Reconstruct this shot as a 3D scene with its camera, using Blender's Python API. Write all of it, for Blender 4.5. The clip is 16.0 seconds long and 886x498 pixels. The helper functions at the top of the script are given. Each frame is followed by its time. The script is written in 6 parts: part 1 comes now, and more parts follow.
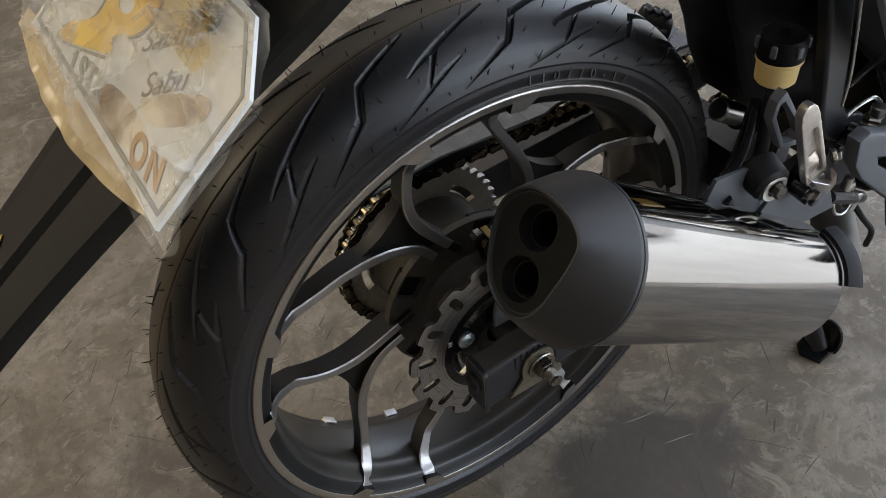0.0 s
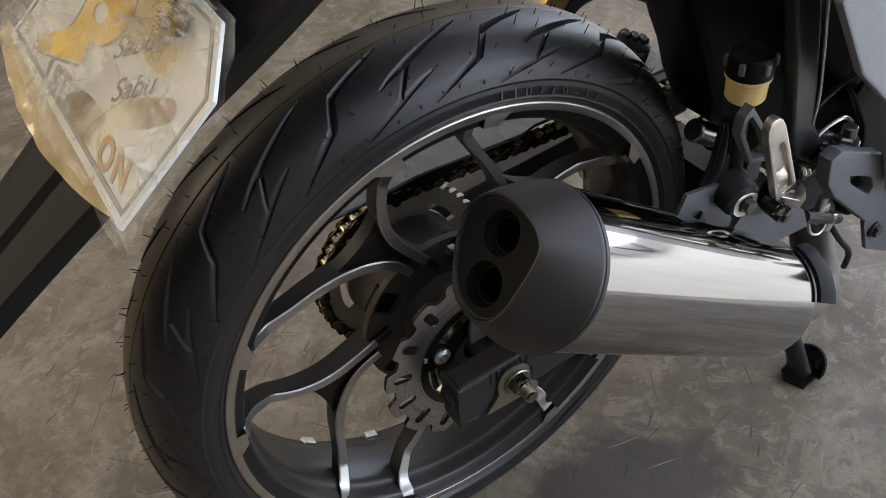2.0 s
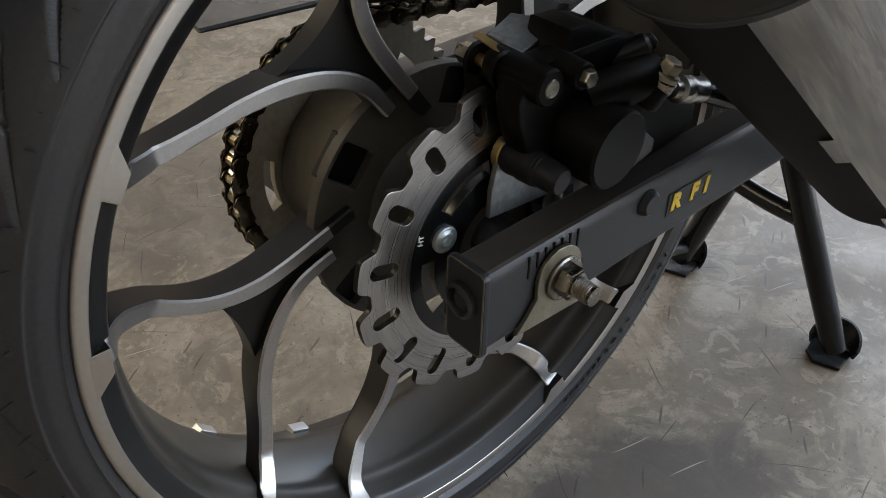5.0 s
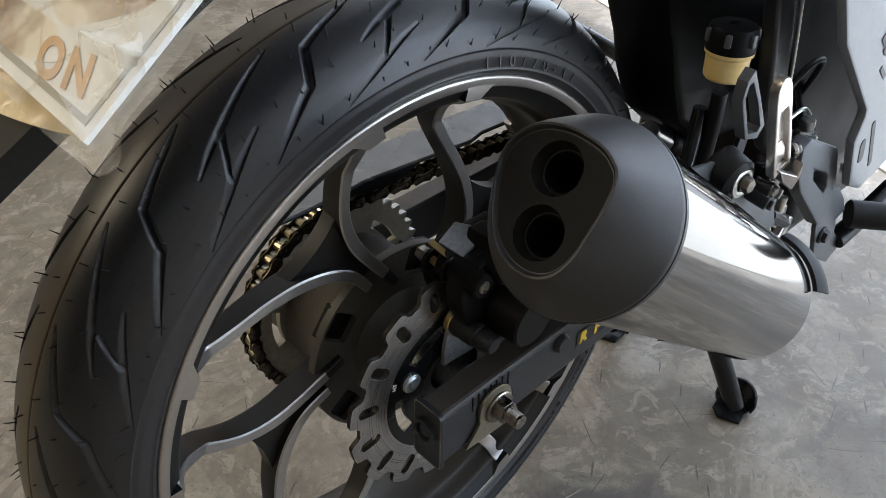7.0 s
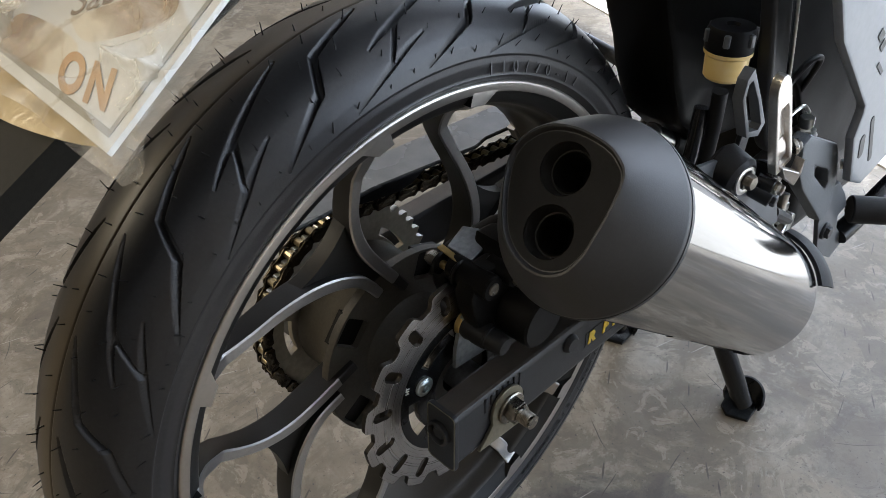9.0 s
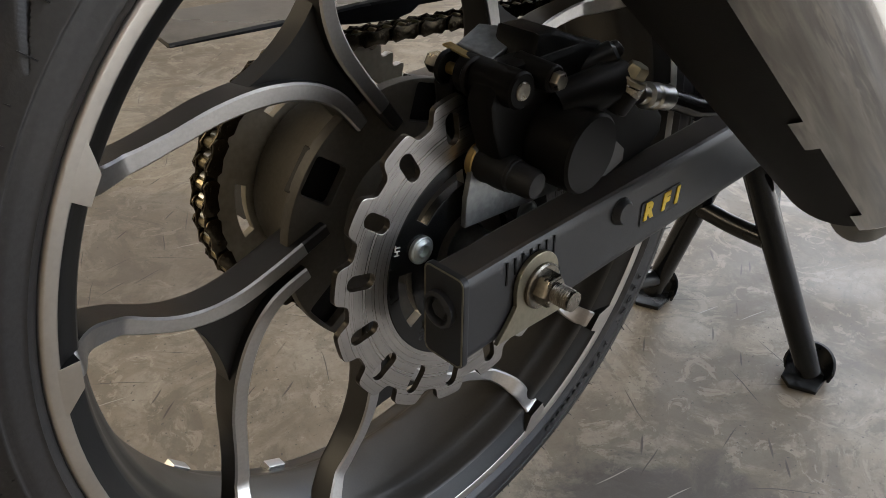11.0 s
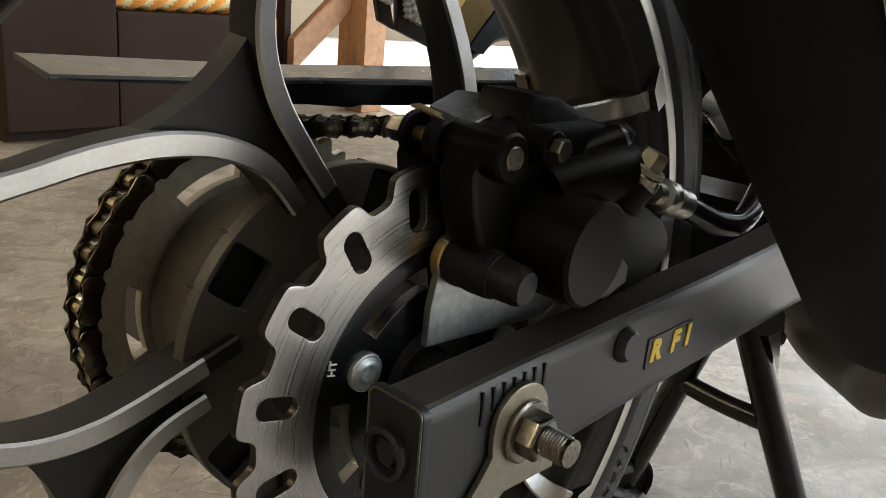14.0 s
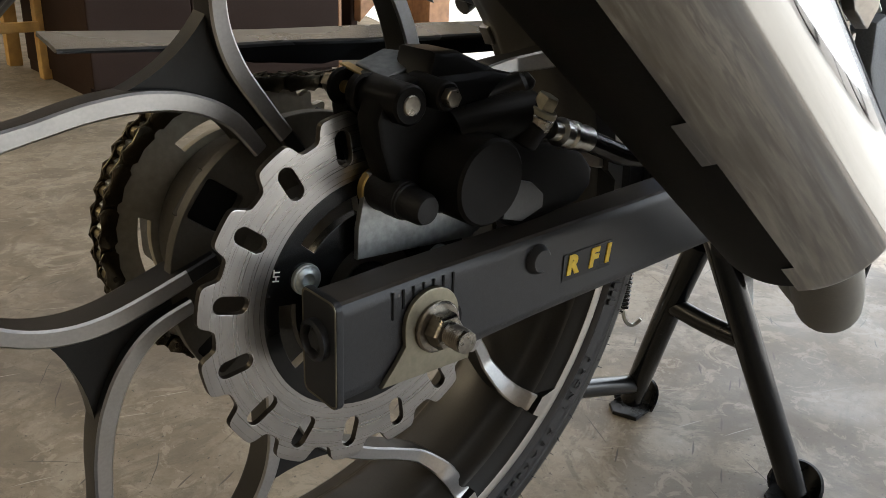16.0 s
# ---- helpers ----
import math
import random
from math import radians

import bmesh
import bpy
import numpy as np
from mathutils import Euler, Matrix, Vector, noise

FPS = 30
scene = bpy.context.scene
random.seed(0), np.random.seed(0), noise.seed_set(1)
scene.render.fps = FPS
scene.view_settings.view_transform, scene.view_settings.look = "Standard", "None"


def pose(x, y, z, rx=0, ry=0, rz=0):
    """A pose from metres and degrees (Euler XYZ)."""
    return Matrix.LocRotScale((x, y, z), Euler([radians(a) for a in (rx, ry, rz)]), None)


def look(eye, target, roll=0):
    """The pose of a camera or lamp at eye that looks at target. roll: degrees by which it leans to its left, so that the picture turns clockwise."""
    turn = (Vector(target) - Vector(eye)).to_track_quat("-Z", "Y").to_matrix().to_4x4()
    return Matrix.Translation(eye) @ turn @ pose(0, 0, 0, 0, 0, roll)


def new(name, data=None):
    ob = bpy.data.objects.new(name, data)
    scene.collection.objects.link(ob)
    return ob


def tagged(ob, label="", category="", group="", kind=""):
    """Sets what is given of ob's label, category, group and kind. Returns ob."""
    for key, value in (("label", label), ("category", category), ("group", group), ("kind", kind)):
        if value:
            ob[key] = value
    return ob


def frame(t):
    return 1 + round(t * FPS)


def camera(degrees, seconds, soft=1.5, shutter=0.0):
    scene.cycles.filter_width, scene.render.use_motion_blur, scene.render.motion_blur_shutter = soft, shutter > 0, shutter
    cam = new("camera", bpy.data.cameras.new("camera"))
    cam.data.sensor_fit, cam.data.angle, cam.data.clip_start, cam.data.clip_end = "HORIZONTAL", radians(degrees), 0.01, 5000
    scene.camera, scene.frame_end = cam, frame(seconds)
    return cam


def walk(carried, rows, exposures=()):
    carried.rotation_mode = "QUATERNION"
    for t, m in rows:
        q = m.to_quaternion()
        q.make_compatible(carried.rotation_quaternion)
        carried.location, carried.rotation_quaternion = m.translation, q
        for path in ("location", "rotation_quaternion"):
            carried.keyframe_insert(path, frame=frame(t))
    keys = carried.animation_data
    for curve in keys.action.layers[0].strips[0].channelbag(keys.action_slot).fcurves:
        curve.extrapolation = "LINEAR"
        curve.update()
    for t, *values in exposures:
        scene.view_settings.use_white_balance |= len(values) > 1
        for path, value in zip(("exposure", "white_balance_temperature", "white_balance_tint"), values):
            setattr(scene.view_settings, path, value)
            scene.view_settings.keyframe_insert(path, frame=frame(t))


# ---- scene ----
# ---- camera ----
cam = camera(55.2, 16.0, soft=0.7)
ROWS = [
    (0.0, -0.2765, -0.4782, 0.9313, 44.83, 4.39, -33.14),
    (0.5, -0.2765, -0.4885, 0.9262, 45.19, 4.32, -33.11),
    (1.0, -0.2757, -0.4952, 0.9295, 45.85, 4.28, -33.07),
    (1.5, -0.2712, -0.4993, 0.9214, 46.71, 4.23, -33.02),
    (2.0, -0.2695, -0.5026, 0.9191, 47.43, 4.17, -32.99),
    (2.5, -0.2748, -0.5015, 0.9304, 48.24, 4.05, -33.03),
    (3.0, -0.2805, -0.4949, 0.9214, 48.97, 3.94, -32.98),
    (3.5, -0.301, -0.4853, 0.9116, 49.26, 3.92, -32.95),
    (4.0, -0.3144, -0.465, 0.8771, 49.48, 3.41, -33.93),
    (4.2, -0.3168, -0.451, 0.8417, 49.45, 2.98, -35.38),
    (5.3, -0.285, -0.335, 0.575, 55.5, -1.6, -41.5),
    (6.3, -0.3209, -0.3253, 0.6484, 53.89, -1.86, -42.53),
    (6.5, -0.3265, -0.3523, 0.7125, 54.18, -1.61, -43.05),
    (7.0, -0.3446, -0.4149, 0.7949, 54.61, -1.0, -43.61),
    (7.5, -0.3443, -0.4135, 0.7972, 54.55, -0.4, -43.94),
    (8.0, -0.3462, -0.4192, 0.7986, 54.57, -0.06, -44.06),
    (8.2, -0.3492, -0.421, 0.7999, 54.59, 0.11, -44.26),
    (10.3, -0.3569, -0.3969, 0.7447, 57.18, 0.54, -44.46),
    (10.5, -0.3554, -0.3909, 0.7181, 57.58, 0.42, -44.18),
    (11.0, -0.3028, -0.3624, 0.5835, 58.92, -0.49, -43.65),
    (11.5, -0.2487, -0.3297, 0.5064, 60.9, -2.96, -44.47),
    (12.0, -0.1814, -0.3145, 0.4947, 62.16, -3.99, -44.55),
    (12.5, -0.1757, -0.3054, 0.5059, 64.32, -4.11, -45.1),
    (13.0, -0.2301, -0.292, 0.5125, 67.92, -4.25, -45.73),
    (13.5, -0.2406, -0.2848, 0.51, 71.43, -4.51, -45.81),
    (14.0, -0.2459, -0.2983, 0.497, 72.44, -4.85, -45.81),
    (14.5, -0.2186, -0.3471, 0.5074, 72.3, -4.92, -45.68),
    (15.0, -0.1989, -0.3805, 0.5251, 71.52, -4.48, -43.62),
    (15.5, -0.2114, -0.3953, 0.5182, 70.63, -3.69, -42.07),
    (16.0, -0.2439, -0.4068, 0.5192, 68.39, -2.07, -40.43),
]

walk(cam, [(t, pose(x, y, z, rx, ry, rz)) for t, x, y, z, rx, ry, rz in ROWS],
     exposures=[(0.0, -0.14, 5900, 12), (2.5, -0.05, 5950, 13), (4.0, 0.0, 5900, 12), (6.5, 0.7, 5850, 10), (7.0, 0.33, 5700, 10), (8.0, 0.27, 5700, 10), (10.5, 0.33, 6000, 12), (11.0, 0.29, 6200, 12), (11.5, 0.67, 6400, 11),
                (12.0, 0.6, 6200, 10), (12.5, 0.0, 6600, 9), (13.0, 0.72, 6150, 9), (13.5, 0.46, 6350, 10), (14.0, 0.40, 6500, 9), (14.5, 0.37, 6050, 10), (15.0, -0.04, 6000, 11), (15.5, -0.24, 6050, 11), (16.0, 0.18, 6300, 10)])

# ---- light ----
world = bpy.data.worlds.new("world")
scene.world = world
world.use_nodes = True
wn = world.node_tree.nodes
sky = wn.new("ShaderNodeTexSky")
sky.sky_type, sky.sun_disc = "NISHITA", False
sky.sun_elevation, sky.sun_rotation = radians(50), radians(88)
world.node_tree.links.new(sky.outputs[0], wn["Background"].inputs[0])
wn["Background"].inputs[1].default_value = 0.12
HALL = radians(-20.0)     # the open front faces this way, seen from above
AHEAD = Vector((math.cos(HALL), math.sin(HALL), 0))
ASIDE = Vector((-AHEAD.y, AHEAD.x, 0))
sun = new("sun", bpy.data.lights.new("sun", "SUN"))
sun.data.energy, sun.data.angle, sun.data.color = 5.0, radians(0.6), (1.0, 0.96, 0.9)
sun.matrix_world = look(AHEAD * 6 + ASIDE * 0.6 + Vector((0, 0, 7.2)), (0, 0, 0))


def opening_light(name, eye, target, w, h, power, colour):
    """An area lamp that shines in through an opening of the hall."""
    data = bpy.data.lights.new(name, "AREA")
    data.shape, data.size, data.size_y, data.energy, data.color = "RECTANGLE", w, h, power, colour
    ob = new(name, data)
    ob.matrix_world = look(eye, target)
    return ob


opening_light("front_opening_light", AHEAD * 4.15 + Vector((0, 0, 1.75)), AHEAD * 0.5 + Vector((0, 0, 1.3)), 10.0, 3.1, 340, (0.95, 0.99, 1.02))
# added warm fill for the floor behind; no window is seen there
opening_light("rear_fill_light", AHEAD * -4.15 + ASIDE * 0.8 + Vector((0, 0, 2.85)), AHEAD * -1.0 + ASIDE * 0.3, 4.8, 0.9, 125, (1.0, 0.8, 0.5))

# ---- materials ----


def material(name, base, rough=0.5, metal=0.0, grain=0.0, grain_scale=200.0, stain=0.0, stain_scale=8.0,
             bump=0.0, bump_scale=300.0, second=None, coat=0.0, rough_var=0.0, spec=0.5):
    """A surface with grain and stains at two scales, fine relief and uneven gloss."""
    m = bpy.data.materials.new(name)
    m.use_nodes = True
    nt = m.node_tree
    n, l = nt.nodes, nt.links
    b = n["Principled BSDF"]
    b.inputs["Roughness"].default_value = rough
    b.inputs["Metallic"].default_value = metal
    b.inputs["Coat Weight"].default_value = coat
    b.inputs["Specular IOR Level"].default_value = spec
    tc = n.new("ShaderNodeTexCoord")
    fine = n.new("ShaderNodeTexNoise")
    fine.inputs["Scale"].default_value, fine.inputs["Detail"].default_value = grain_scale, 4
    wide = n.new("ShaderNodeTexNoise")
    wide.inputs["Scale"].default_value, wide.inputs["Detail"].default_value = stain_scale, 6
    for t in (fine, wide):
        l.new(tc.outputs["Object"], t.inputs["Vector"])
    dark = n.new("ShaderNodeMix")
    dark.data_type = "RGBA"
    other = second or tuple(c * 0.55 for c in base)
    dark.inputs["A"].default_value, dark.inputs["B"].default_value = (*base, 1), (*other, 1)
    ramp = n.new("ShaderNodeMapRange")
    ramp.inputs["From Min"].default_value, ramp.inputs["From Max"].default_value = 0.4, 0.72
    ramp.inputs["To Max"].default_value = stain
    l.new(wide.outputs["Fac"], ramp.inputs["Value"])
    l.new(ramp.outputs[0], dark.inputs["Factor"])
    gr = n.new("ShaderNodeMapRange")
    gr.inputs["To Min"].default_value, gr.inputs["To Max"].default_value = 1 - grain, 1 + grain
    gr.inputs["From Min"].default_value, gr.inputs["From Max"].default_value = 0.3, 0.7
    l.new(fine.outputs["Fac"], gr.inputs["Value"])
    mul = n.new("ShaderNodeVectorMath")
    mul.operation = "SCALE"
    l.new(dark.outputs["Result"], mul.inputs[0])
    l.new(gr.outputs[0], mul.inputs["Scale"])
    l.new(mul.outputs[0], b.inputs["Base Color"])
    if rough_var:
        rv = n.new("ShaderNodeMapRange")
        rv.inputs["From Min"].default_value, rv.inputs["From Max"].default_value = 0.3, 0.7
        rv.inputs["To Min"].default_value, rv.inputs["To Max"].default_value = rough - rough_var, rough + rough_var
        l.new(wide.outputs["Fac"], rv.inputs["Value"])
        l.new(rv.outputs[0], b.inputs["Roughness"])
    if bump:
        bt = n.new("ShaderNodeTexNoise")
        bt.inputs["Scale"].default_value, bt.inputs["Detail"].default_value = bump_scale, 3
        l.new(tc.outputs["Object"], bt.inputs["Vector"])
        bp = n.new("ShaderNodeBump")
        bp.inputs["Strength"].default_value, bp.inputs["Distance"].default_value = bump, 0.001
        l.new(bt.outputs["Fac"], bp.inputs["Height"])
        l.new(bp.outputs[0], b.inputs["Normal"])
    return m


def turned(m, centre, scale=900.0, amount=0.3, relief=0.12):
    """Adds the fine rings of turning about the wheel's axle."""
    nt = m.node_tree
    n, l = nt.nodes, nt.links
    b = n["Principled BSDF"]
    tc = n.new("ShaderNodeTexCoord")
    sub = n.new("ShaderNodeVectorMath")
    sub.operation = "SUBTRACT"
    sub.inputs[1].default_value = centre
    flat = n.new("ShaderNodeVectorMath")
    flat.operation = "MULTIPLY"
    flat.inputs[1].default_value = (1, 0, 1)
    ln = n.new("ShaderNodeVectorMath")
    ln.operation = "LENGTH"
    tx = n.new("ShaderNodeTexNoise")
    tx.noise_dimensions = "1D"
    tx.inputs["Scale"].default_value, tx.inputs["Detail"].default_value = scale, 6
    l.new(tc.outputs["Object"], sub.inputs[0])
    l.new(sub.outputs[0], flat.inputs[0])
    l.new(flat.outputs[0], ln.inputs[0])
    l.new(ln.outputs["Value"], tx.inputs["W"])
    rv = n.new("ShaderNodeMapRange")
    r0 = b.inputs["Roughness"].default_value
    rv.inputs["From Min"].default_value, rv.inputs["From Max"].default_value = 0.3, 0.7
    rv.inputs["To Min"].default_value, rv.inputs["To Max"].default_value = r0 * (1 - amount), r0 * (1 + amount)
    l.new(tx.outputs["Fac"], rv.inputs["Value"])
    l.new(rv.outputs[0], b.inputs["Roughness"])
    bp = n.new("ShaderNodeBump")
    bp.inputs["Strength"].default_value, bp.inputs["Distance"].default_value = relief, 0.0004
    l.new(tx.outputs["Fac"], bp.inputs["Height"])
    l.new(bp.outputs[0], b.inputs["Normal"])
    return m


def along_muffler(m):
    """Long polishing marks that run along the muffler: uneven gloss, brightness and relief."""
    nt = m.node_tree
    n, l = nt.nodes, nt.links
    b = n["Principled BSDF"]
    tc = n.new("ShaderNodeTexCoord")
    mp = n.new("ShaderNodeMapping")
    mp.vector_type = "TEXTURE"
    mp.inputs["Rotation"].default_value = MUF.to_euler()
    mp.inputs["Scale"].default_value = (1 / 90, 1 / 90, 1 / 3)
    tx = n.new("ShaderNodeTexNoise")
    tx.inputs["Scale"].default_value, tx.inputs["Detail"].default_value = 1.0, 7
    tx.inputs["Roughness"].default_value, tx.inputs["Distortion"].default_value = 0.62, 0.5
    l.new(tc.outputs["Object"], mp.inputs["Vector"])
    l.new(mp.outputs[0], tx.inputs["Vector"])

    def ranged(lo, hi):
        rv = n.new("ShaderNodeMapRange")
        rv.inputs["From Min"].default_value, rv.inputs["From Max"].default_value = 0.34, 0.66
        rv.inputs["To Min"].default_value, rv.inputs["To Max"].default_value = lo, hi
        l.new(tx.outputs["Fac"], rv.inputs["Value"])
        return rv.outputs[0]

    l.new(ranged(0.10, 0.035), b.inputs["Roughness"])
    old = b.inputs["Base Color"].links[0].from_socket
    sc = n.new("ShaderNodeVectorMath")
    sc.operation = "SCALE"
    l.new(old, sc.inputs[0])
    l.new(ranged(0.9, 1.03), sc.inputs["Scale"])
    l.new(sc.outputs[0], b.inputs["Base Color"])
    bp = n.new("ShaderNodeBump")
    bp.inputs["Strength"].default_value, bp.inputs["Distance"].default_value = 0.012, 0.0006
    l.new(tx.outputs["Fac"], bp.inputs["Height"])
    l.new(bp.outputs[0], b.inputs["Normal"])
    return m


def dusty(m, colour, amount):
    """Lets brown workshop dust lie, unevenly, on the faces that look up."""
    n, l = m.node_tree.nodes, m.node_tree.links
    b = n["Principled BSDF"]
    geo, sep = n.new("ShaderNodeNewGeometry"), n.new("ShaderNodeSeparateXYZ")
    l.new(geo.outputs["Normal"], sep.inputs[0])
    up = n.new("ShaderNodeMapRange")
    up.inputs["From Min"].default_value, up.inputs["From Max"].default_value, up.inputs["To Max"].default_value = 0.45, 0.95, amount
    l.new(sep.outputs["Z"], up.inputs["Value"])
    tc, tx = n.new("ShaderNodeTexCoord"), n.new("ShaderNodeTexNoise")
    tx.inputs["Scale"].default_value, tx.inputs["Detail"].default_value, tx.inputs["Roughness"].default_value = 34, 7, 0.7
    l.new(tc.outputs["Object"], tx.inputs["Vector"])
    patchy = n.new("ShaderNodeMapRange")
    patchy.inputs["From Min"].default_value, patchy.inputs["From Max"].default_value, patchy.inputs["To Min"].default_value = 0.3, 0.65, 0.45
    l.new(tx.outputs["Fac"], patchy.inputs["Value"])
    mul = n.new("ShaderNodeMath")
    mul.operation = "MULTIPLY"
    l.new(up.outputs[0], mul.inputs[0])
    l.new(patchy.outputs[0], mul.inputs[1])
    mix = n.new("ShaderNodeMix")
    mix.data_type = "RGBA"
    mix.inputs["B"].default_value = (*colour, 1)
    l.new(mul.outputs[0], mix.inputs["Factor"])
    l.new(b.inputs["Base Color"].links[0].from_socket, mix.inputs["A"])
    l.new(mix.outputs["Result"], b.inputs["Base Color"])
    return m


# the muffler's own frame: z along its axis, towards the front
MUF = Matrix(((-0.0172, 0.6020, 0.7983, 0.080), (0.9998, 0.0, 0.0215, -0.2032), (0.0129, 0.7985, -0.6019, 0.468), (0, 0, 0, 1)))

RUBBER = material("tyre_rubber", (0.0125, 0.0125, 0.014), 0.42, grain=0.3, grain_scale=420, stain=0.6, stain_scale=11,
                  second=(0.024, 0.0208, 0.018), bump=0.07, bump_scale=900, rough_var=0.05, spec=0.65)
TREAD = material("tread_rubber", (0.0108, 0.0108, 0.0114), 0.41, grain=0.3, grain_scale=420, stain=0.5, stain_scale=11,
                 second=(0.0165, 0.0148, 0.0128), bump=0.07, bump_scale=900, rough_var=0.05, spec=0.6)
nt = TREAD.node_tree       # warm sheen along the crown, painted in as a brown band
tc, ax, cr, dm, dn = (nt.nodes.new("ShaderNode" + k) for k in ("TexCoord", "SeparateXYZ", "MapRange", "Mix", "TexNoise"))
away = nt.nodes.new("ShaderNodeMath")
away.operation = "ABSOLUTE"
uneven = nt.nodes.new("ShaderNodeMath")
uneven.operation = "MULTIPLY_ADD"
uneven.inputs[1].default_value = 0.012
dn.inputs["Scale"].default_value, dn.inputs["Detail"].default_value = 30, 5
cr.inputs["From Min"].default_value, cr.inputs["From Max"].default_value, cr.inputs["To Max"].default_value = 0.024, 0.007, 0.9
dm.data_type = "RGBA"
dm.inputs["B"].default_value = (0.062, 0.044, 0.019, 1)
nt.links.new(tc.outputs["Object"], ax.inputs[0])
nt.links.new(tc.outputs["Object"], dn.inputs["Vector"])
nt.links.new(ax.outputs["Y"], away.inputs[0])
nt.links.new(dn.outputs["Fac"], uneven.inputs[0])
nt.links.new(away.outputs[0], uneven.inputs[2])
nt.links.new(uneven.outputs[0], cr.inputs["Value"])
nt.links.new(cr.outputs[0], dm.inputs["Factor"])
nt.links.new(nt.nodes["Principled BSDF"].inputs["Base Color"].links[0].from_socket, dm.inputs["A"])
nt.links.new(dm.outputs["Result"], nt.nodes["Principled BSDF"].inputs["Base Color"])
RUBBER_SOFT = material("black_rubber", (0.009, 0.009, 0.0095), 0.5, grain=0.1, bump=0.15, bump_scale=500, spec=0.3)
# lighter copy of the wheel paint: light on the barrel put into colour
RIM_BARREL = material("lit_wheel_barrel", (0.030, 0.0285, 0.0255), 0.36, grain=0.12, grain_scale=600, stain=0.6, stain_scale=12, second=(0.05, 0.044, 0.034), bump=0.05, bump_scale=1200, rough_var=0.08, spec=0.5)
RIM_BLACK = material("wheel_black_paint", (0.0098, 0.0098, 0.0096), 0.38, grain=0.12, grain_scale=600, stain=0.6, stain_scale=16, second=(0.020, 0.018, 0.0145), bump=0.06, bump_scale=1200, rough_var=0.08, spec=0.3)
MACHINED = material("machined_aluminium", (0.47, 0.462, 0.45), 0.33, 0.95, grain=0.06, grain_scale=500, stain=0.5, stain_scale=18, second=(0.36, 0.35, 0.33), rough_var=0.05)
RIM_LIP = material("bright_turned_aluminium", (0.5, 0.475, 0.44), 0.34, 1.0, grain=0.04, grain_scale=300, stain=0.3, stain_scale=14, second=(0.47, 0.43, 0.37), rough_var=0.04)
SATIN = material("satin_black_paint", (0.0165, 0.018, 0.021), 0.42, grain=0.15, grain_scale=700, stain=0.45, stain_scale=18,
                 second=(0.022, 0.0205, 0.0185), bump=0.12, bump_scale=1500, rough_var=0.07, spec=0.42)
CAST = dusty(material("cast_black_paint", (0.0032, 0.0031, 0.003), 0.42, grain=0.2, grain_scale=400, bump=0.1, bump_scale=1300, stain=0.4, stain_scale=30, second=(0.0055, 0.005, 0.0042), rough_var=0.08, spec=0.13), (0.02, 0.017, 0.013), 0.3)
PLASTIC = material("black_plastic", (0.0045, 0.0047, 0.0055), 0.5, grain=0.12, grain_scale=500, stain=0.5, stain_scale=10, second=(0.007, 0.0066, 0.006), bump=0.06, bump_scale=1300, rough_var=0.08, spec=0.12)
CAP_BLACK = material("matt_black_moulding", (0.0135, 0.0130, 0.0130), 0.46, grain=0.12, grain_scale=500, stain=0.6, stain_scale=14, second=(0.017, 0.0155, 0.0125), bump=0.06, bump_scale=1300, rough_var=0.06, spec=0.5)
FRAME_BLACK = material("gloss_black_paint", (0.005, 0.0055, 0.0058), 0.28, stain=0.3, coat=0.06, grain=0.1, spec=0.32, rough_var=0.05)
STAND_BLACK = material("deep_gloss_black_paint", (0.006, 0.0065, 0.0075), 0.18, stain=0.3, coat=0.0, grain=0.1, spec=0.36, rough_var=0.06)
GREY_COAT = material("grey_powder_coat", (0.112, 0.122, 0.132), 0.5, grain=0.2, grain_scale=900, bump=0.4, bump_scale=1100, stain=0.2, spec=0.4)
HANGER = material("grey_painted_steel", (0.085, 0.092, 0.10), 0.42, grain=0.08, grain_scale=600, stain=0.35, stain_scale=20, bump=0.06, rough_var=0.06)
CAST_GREY = material("grey_dusty_casting", (0.1, 0.09, 0.071), 0.5, grain=0.15, grain_scale=500, stain=0.5, stain_scale=22, bump=0.12, bump_scale=900)
GUARD = dusty(material("satin_dark_grey_plastic", (0.03, 0.032, 0.034), 0.28, grain=0.1, grain_scale=600, stain=0.4, stain_scale=9, bump=0.06, rough_var=0.06, spec=0.6), (0.16, 0.155, 0.145), 0.8)
# unseen back wall, made dark so the tyre tread reflects little
WALL_DARK = material("dark_reflected_wall", (0.10, 0.088, 0.072), 0.75, stain=0.5, stain_scale=1.2, grain=0.1, grain_scale=80)
FENDER = material("matt_black_plastic", (0.0078, 0.0076, 0.0066), 0.55, grain=0.15, grain_scale=400, stain=0.6, stain_scale=6, second=(0.014, 0.0125, 0.0085), bump=0.12, bump_scale=1300, rough_var=0.08, spec=0.22)
PEG_METAL = material("polished_aluminium", (0.66, 0.62, 0.57), 0.33, 1.0, grain=0.08, grain_scale=300, stain=0.4, stain_scale=40, rough_var=0.06)
HUB_BLACK = material("dusty_black_casting", (0.058, 0.052, 0.041), 0.5, grain=0.15, grain_scale=400, stain=0.6, stain_scale=25, second=(0.04, 0.036, 0.029), bump=0.1, bump_scale=900, spec=0.35)
ARM_PAINT = dusty(material("dusty_satin_black_paint", (0.019, 0.0205, 0.0235), 0.42, grain=0.15, grain_scale=700, stain=0.45, stain_scale=18, second=(0.024, 0.0225, 0.0205),
                            bump=0.12, bump_scale=1500, rough_var=0.07, spec=0.42), (0.075, 0.062, 0.048), 0.8)
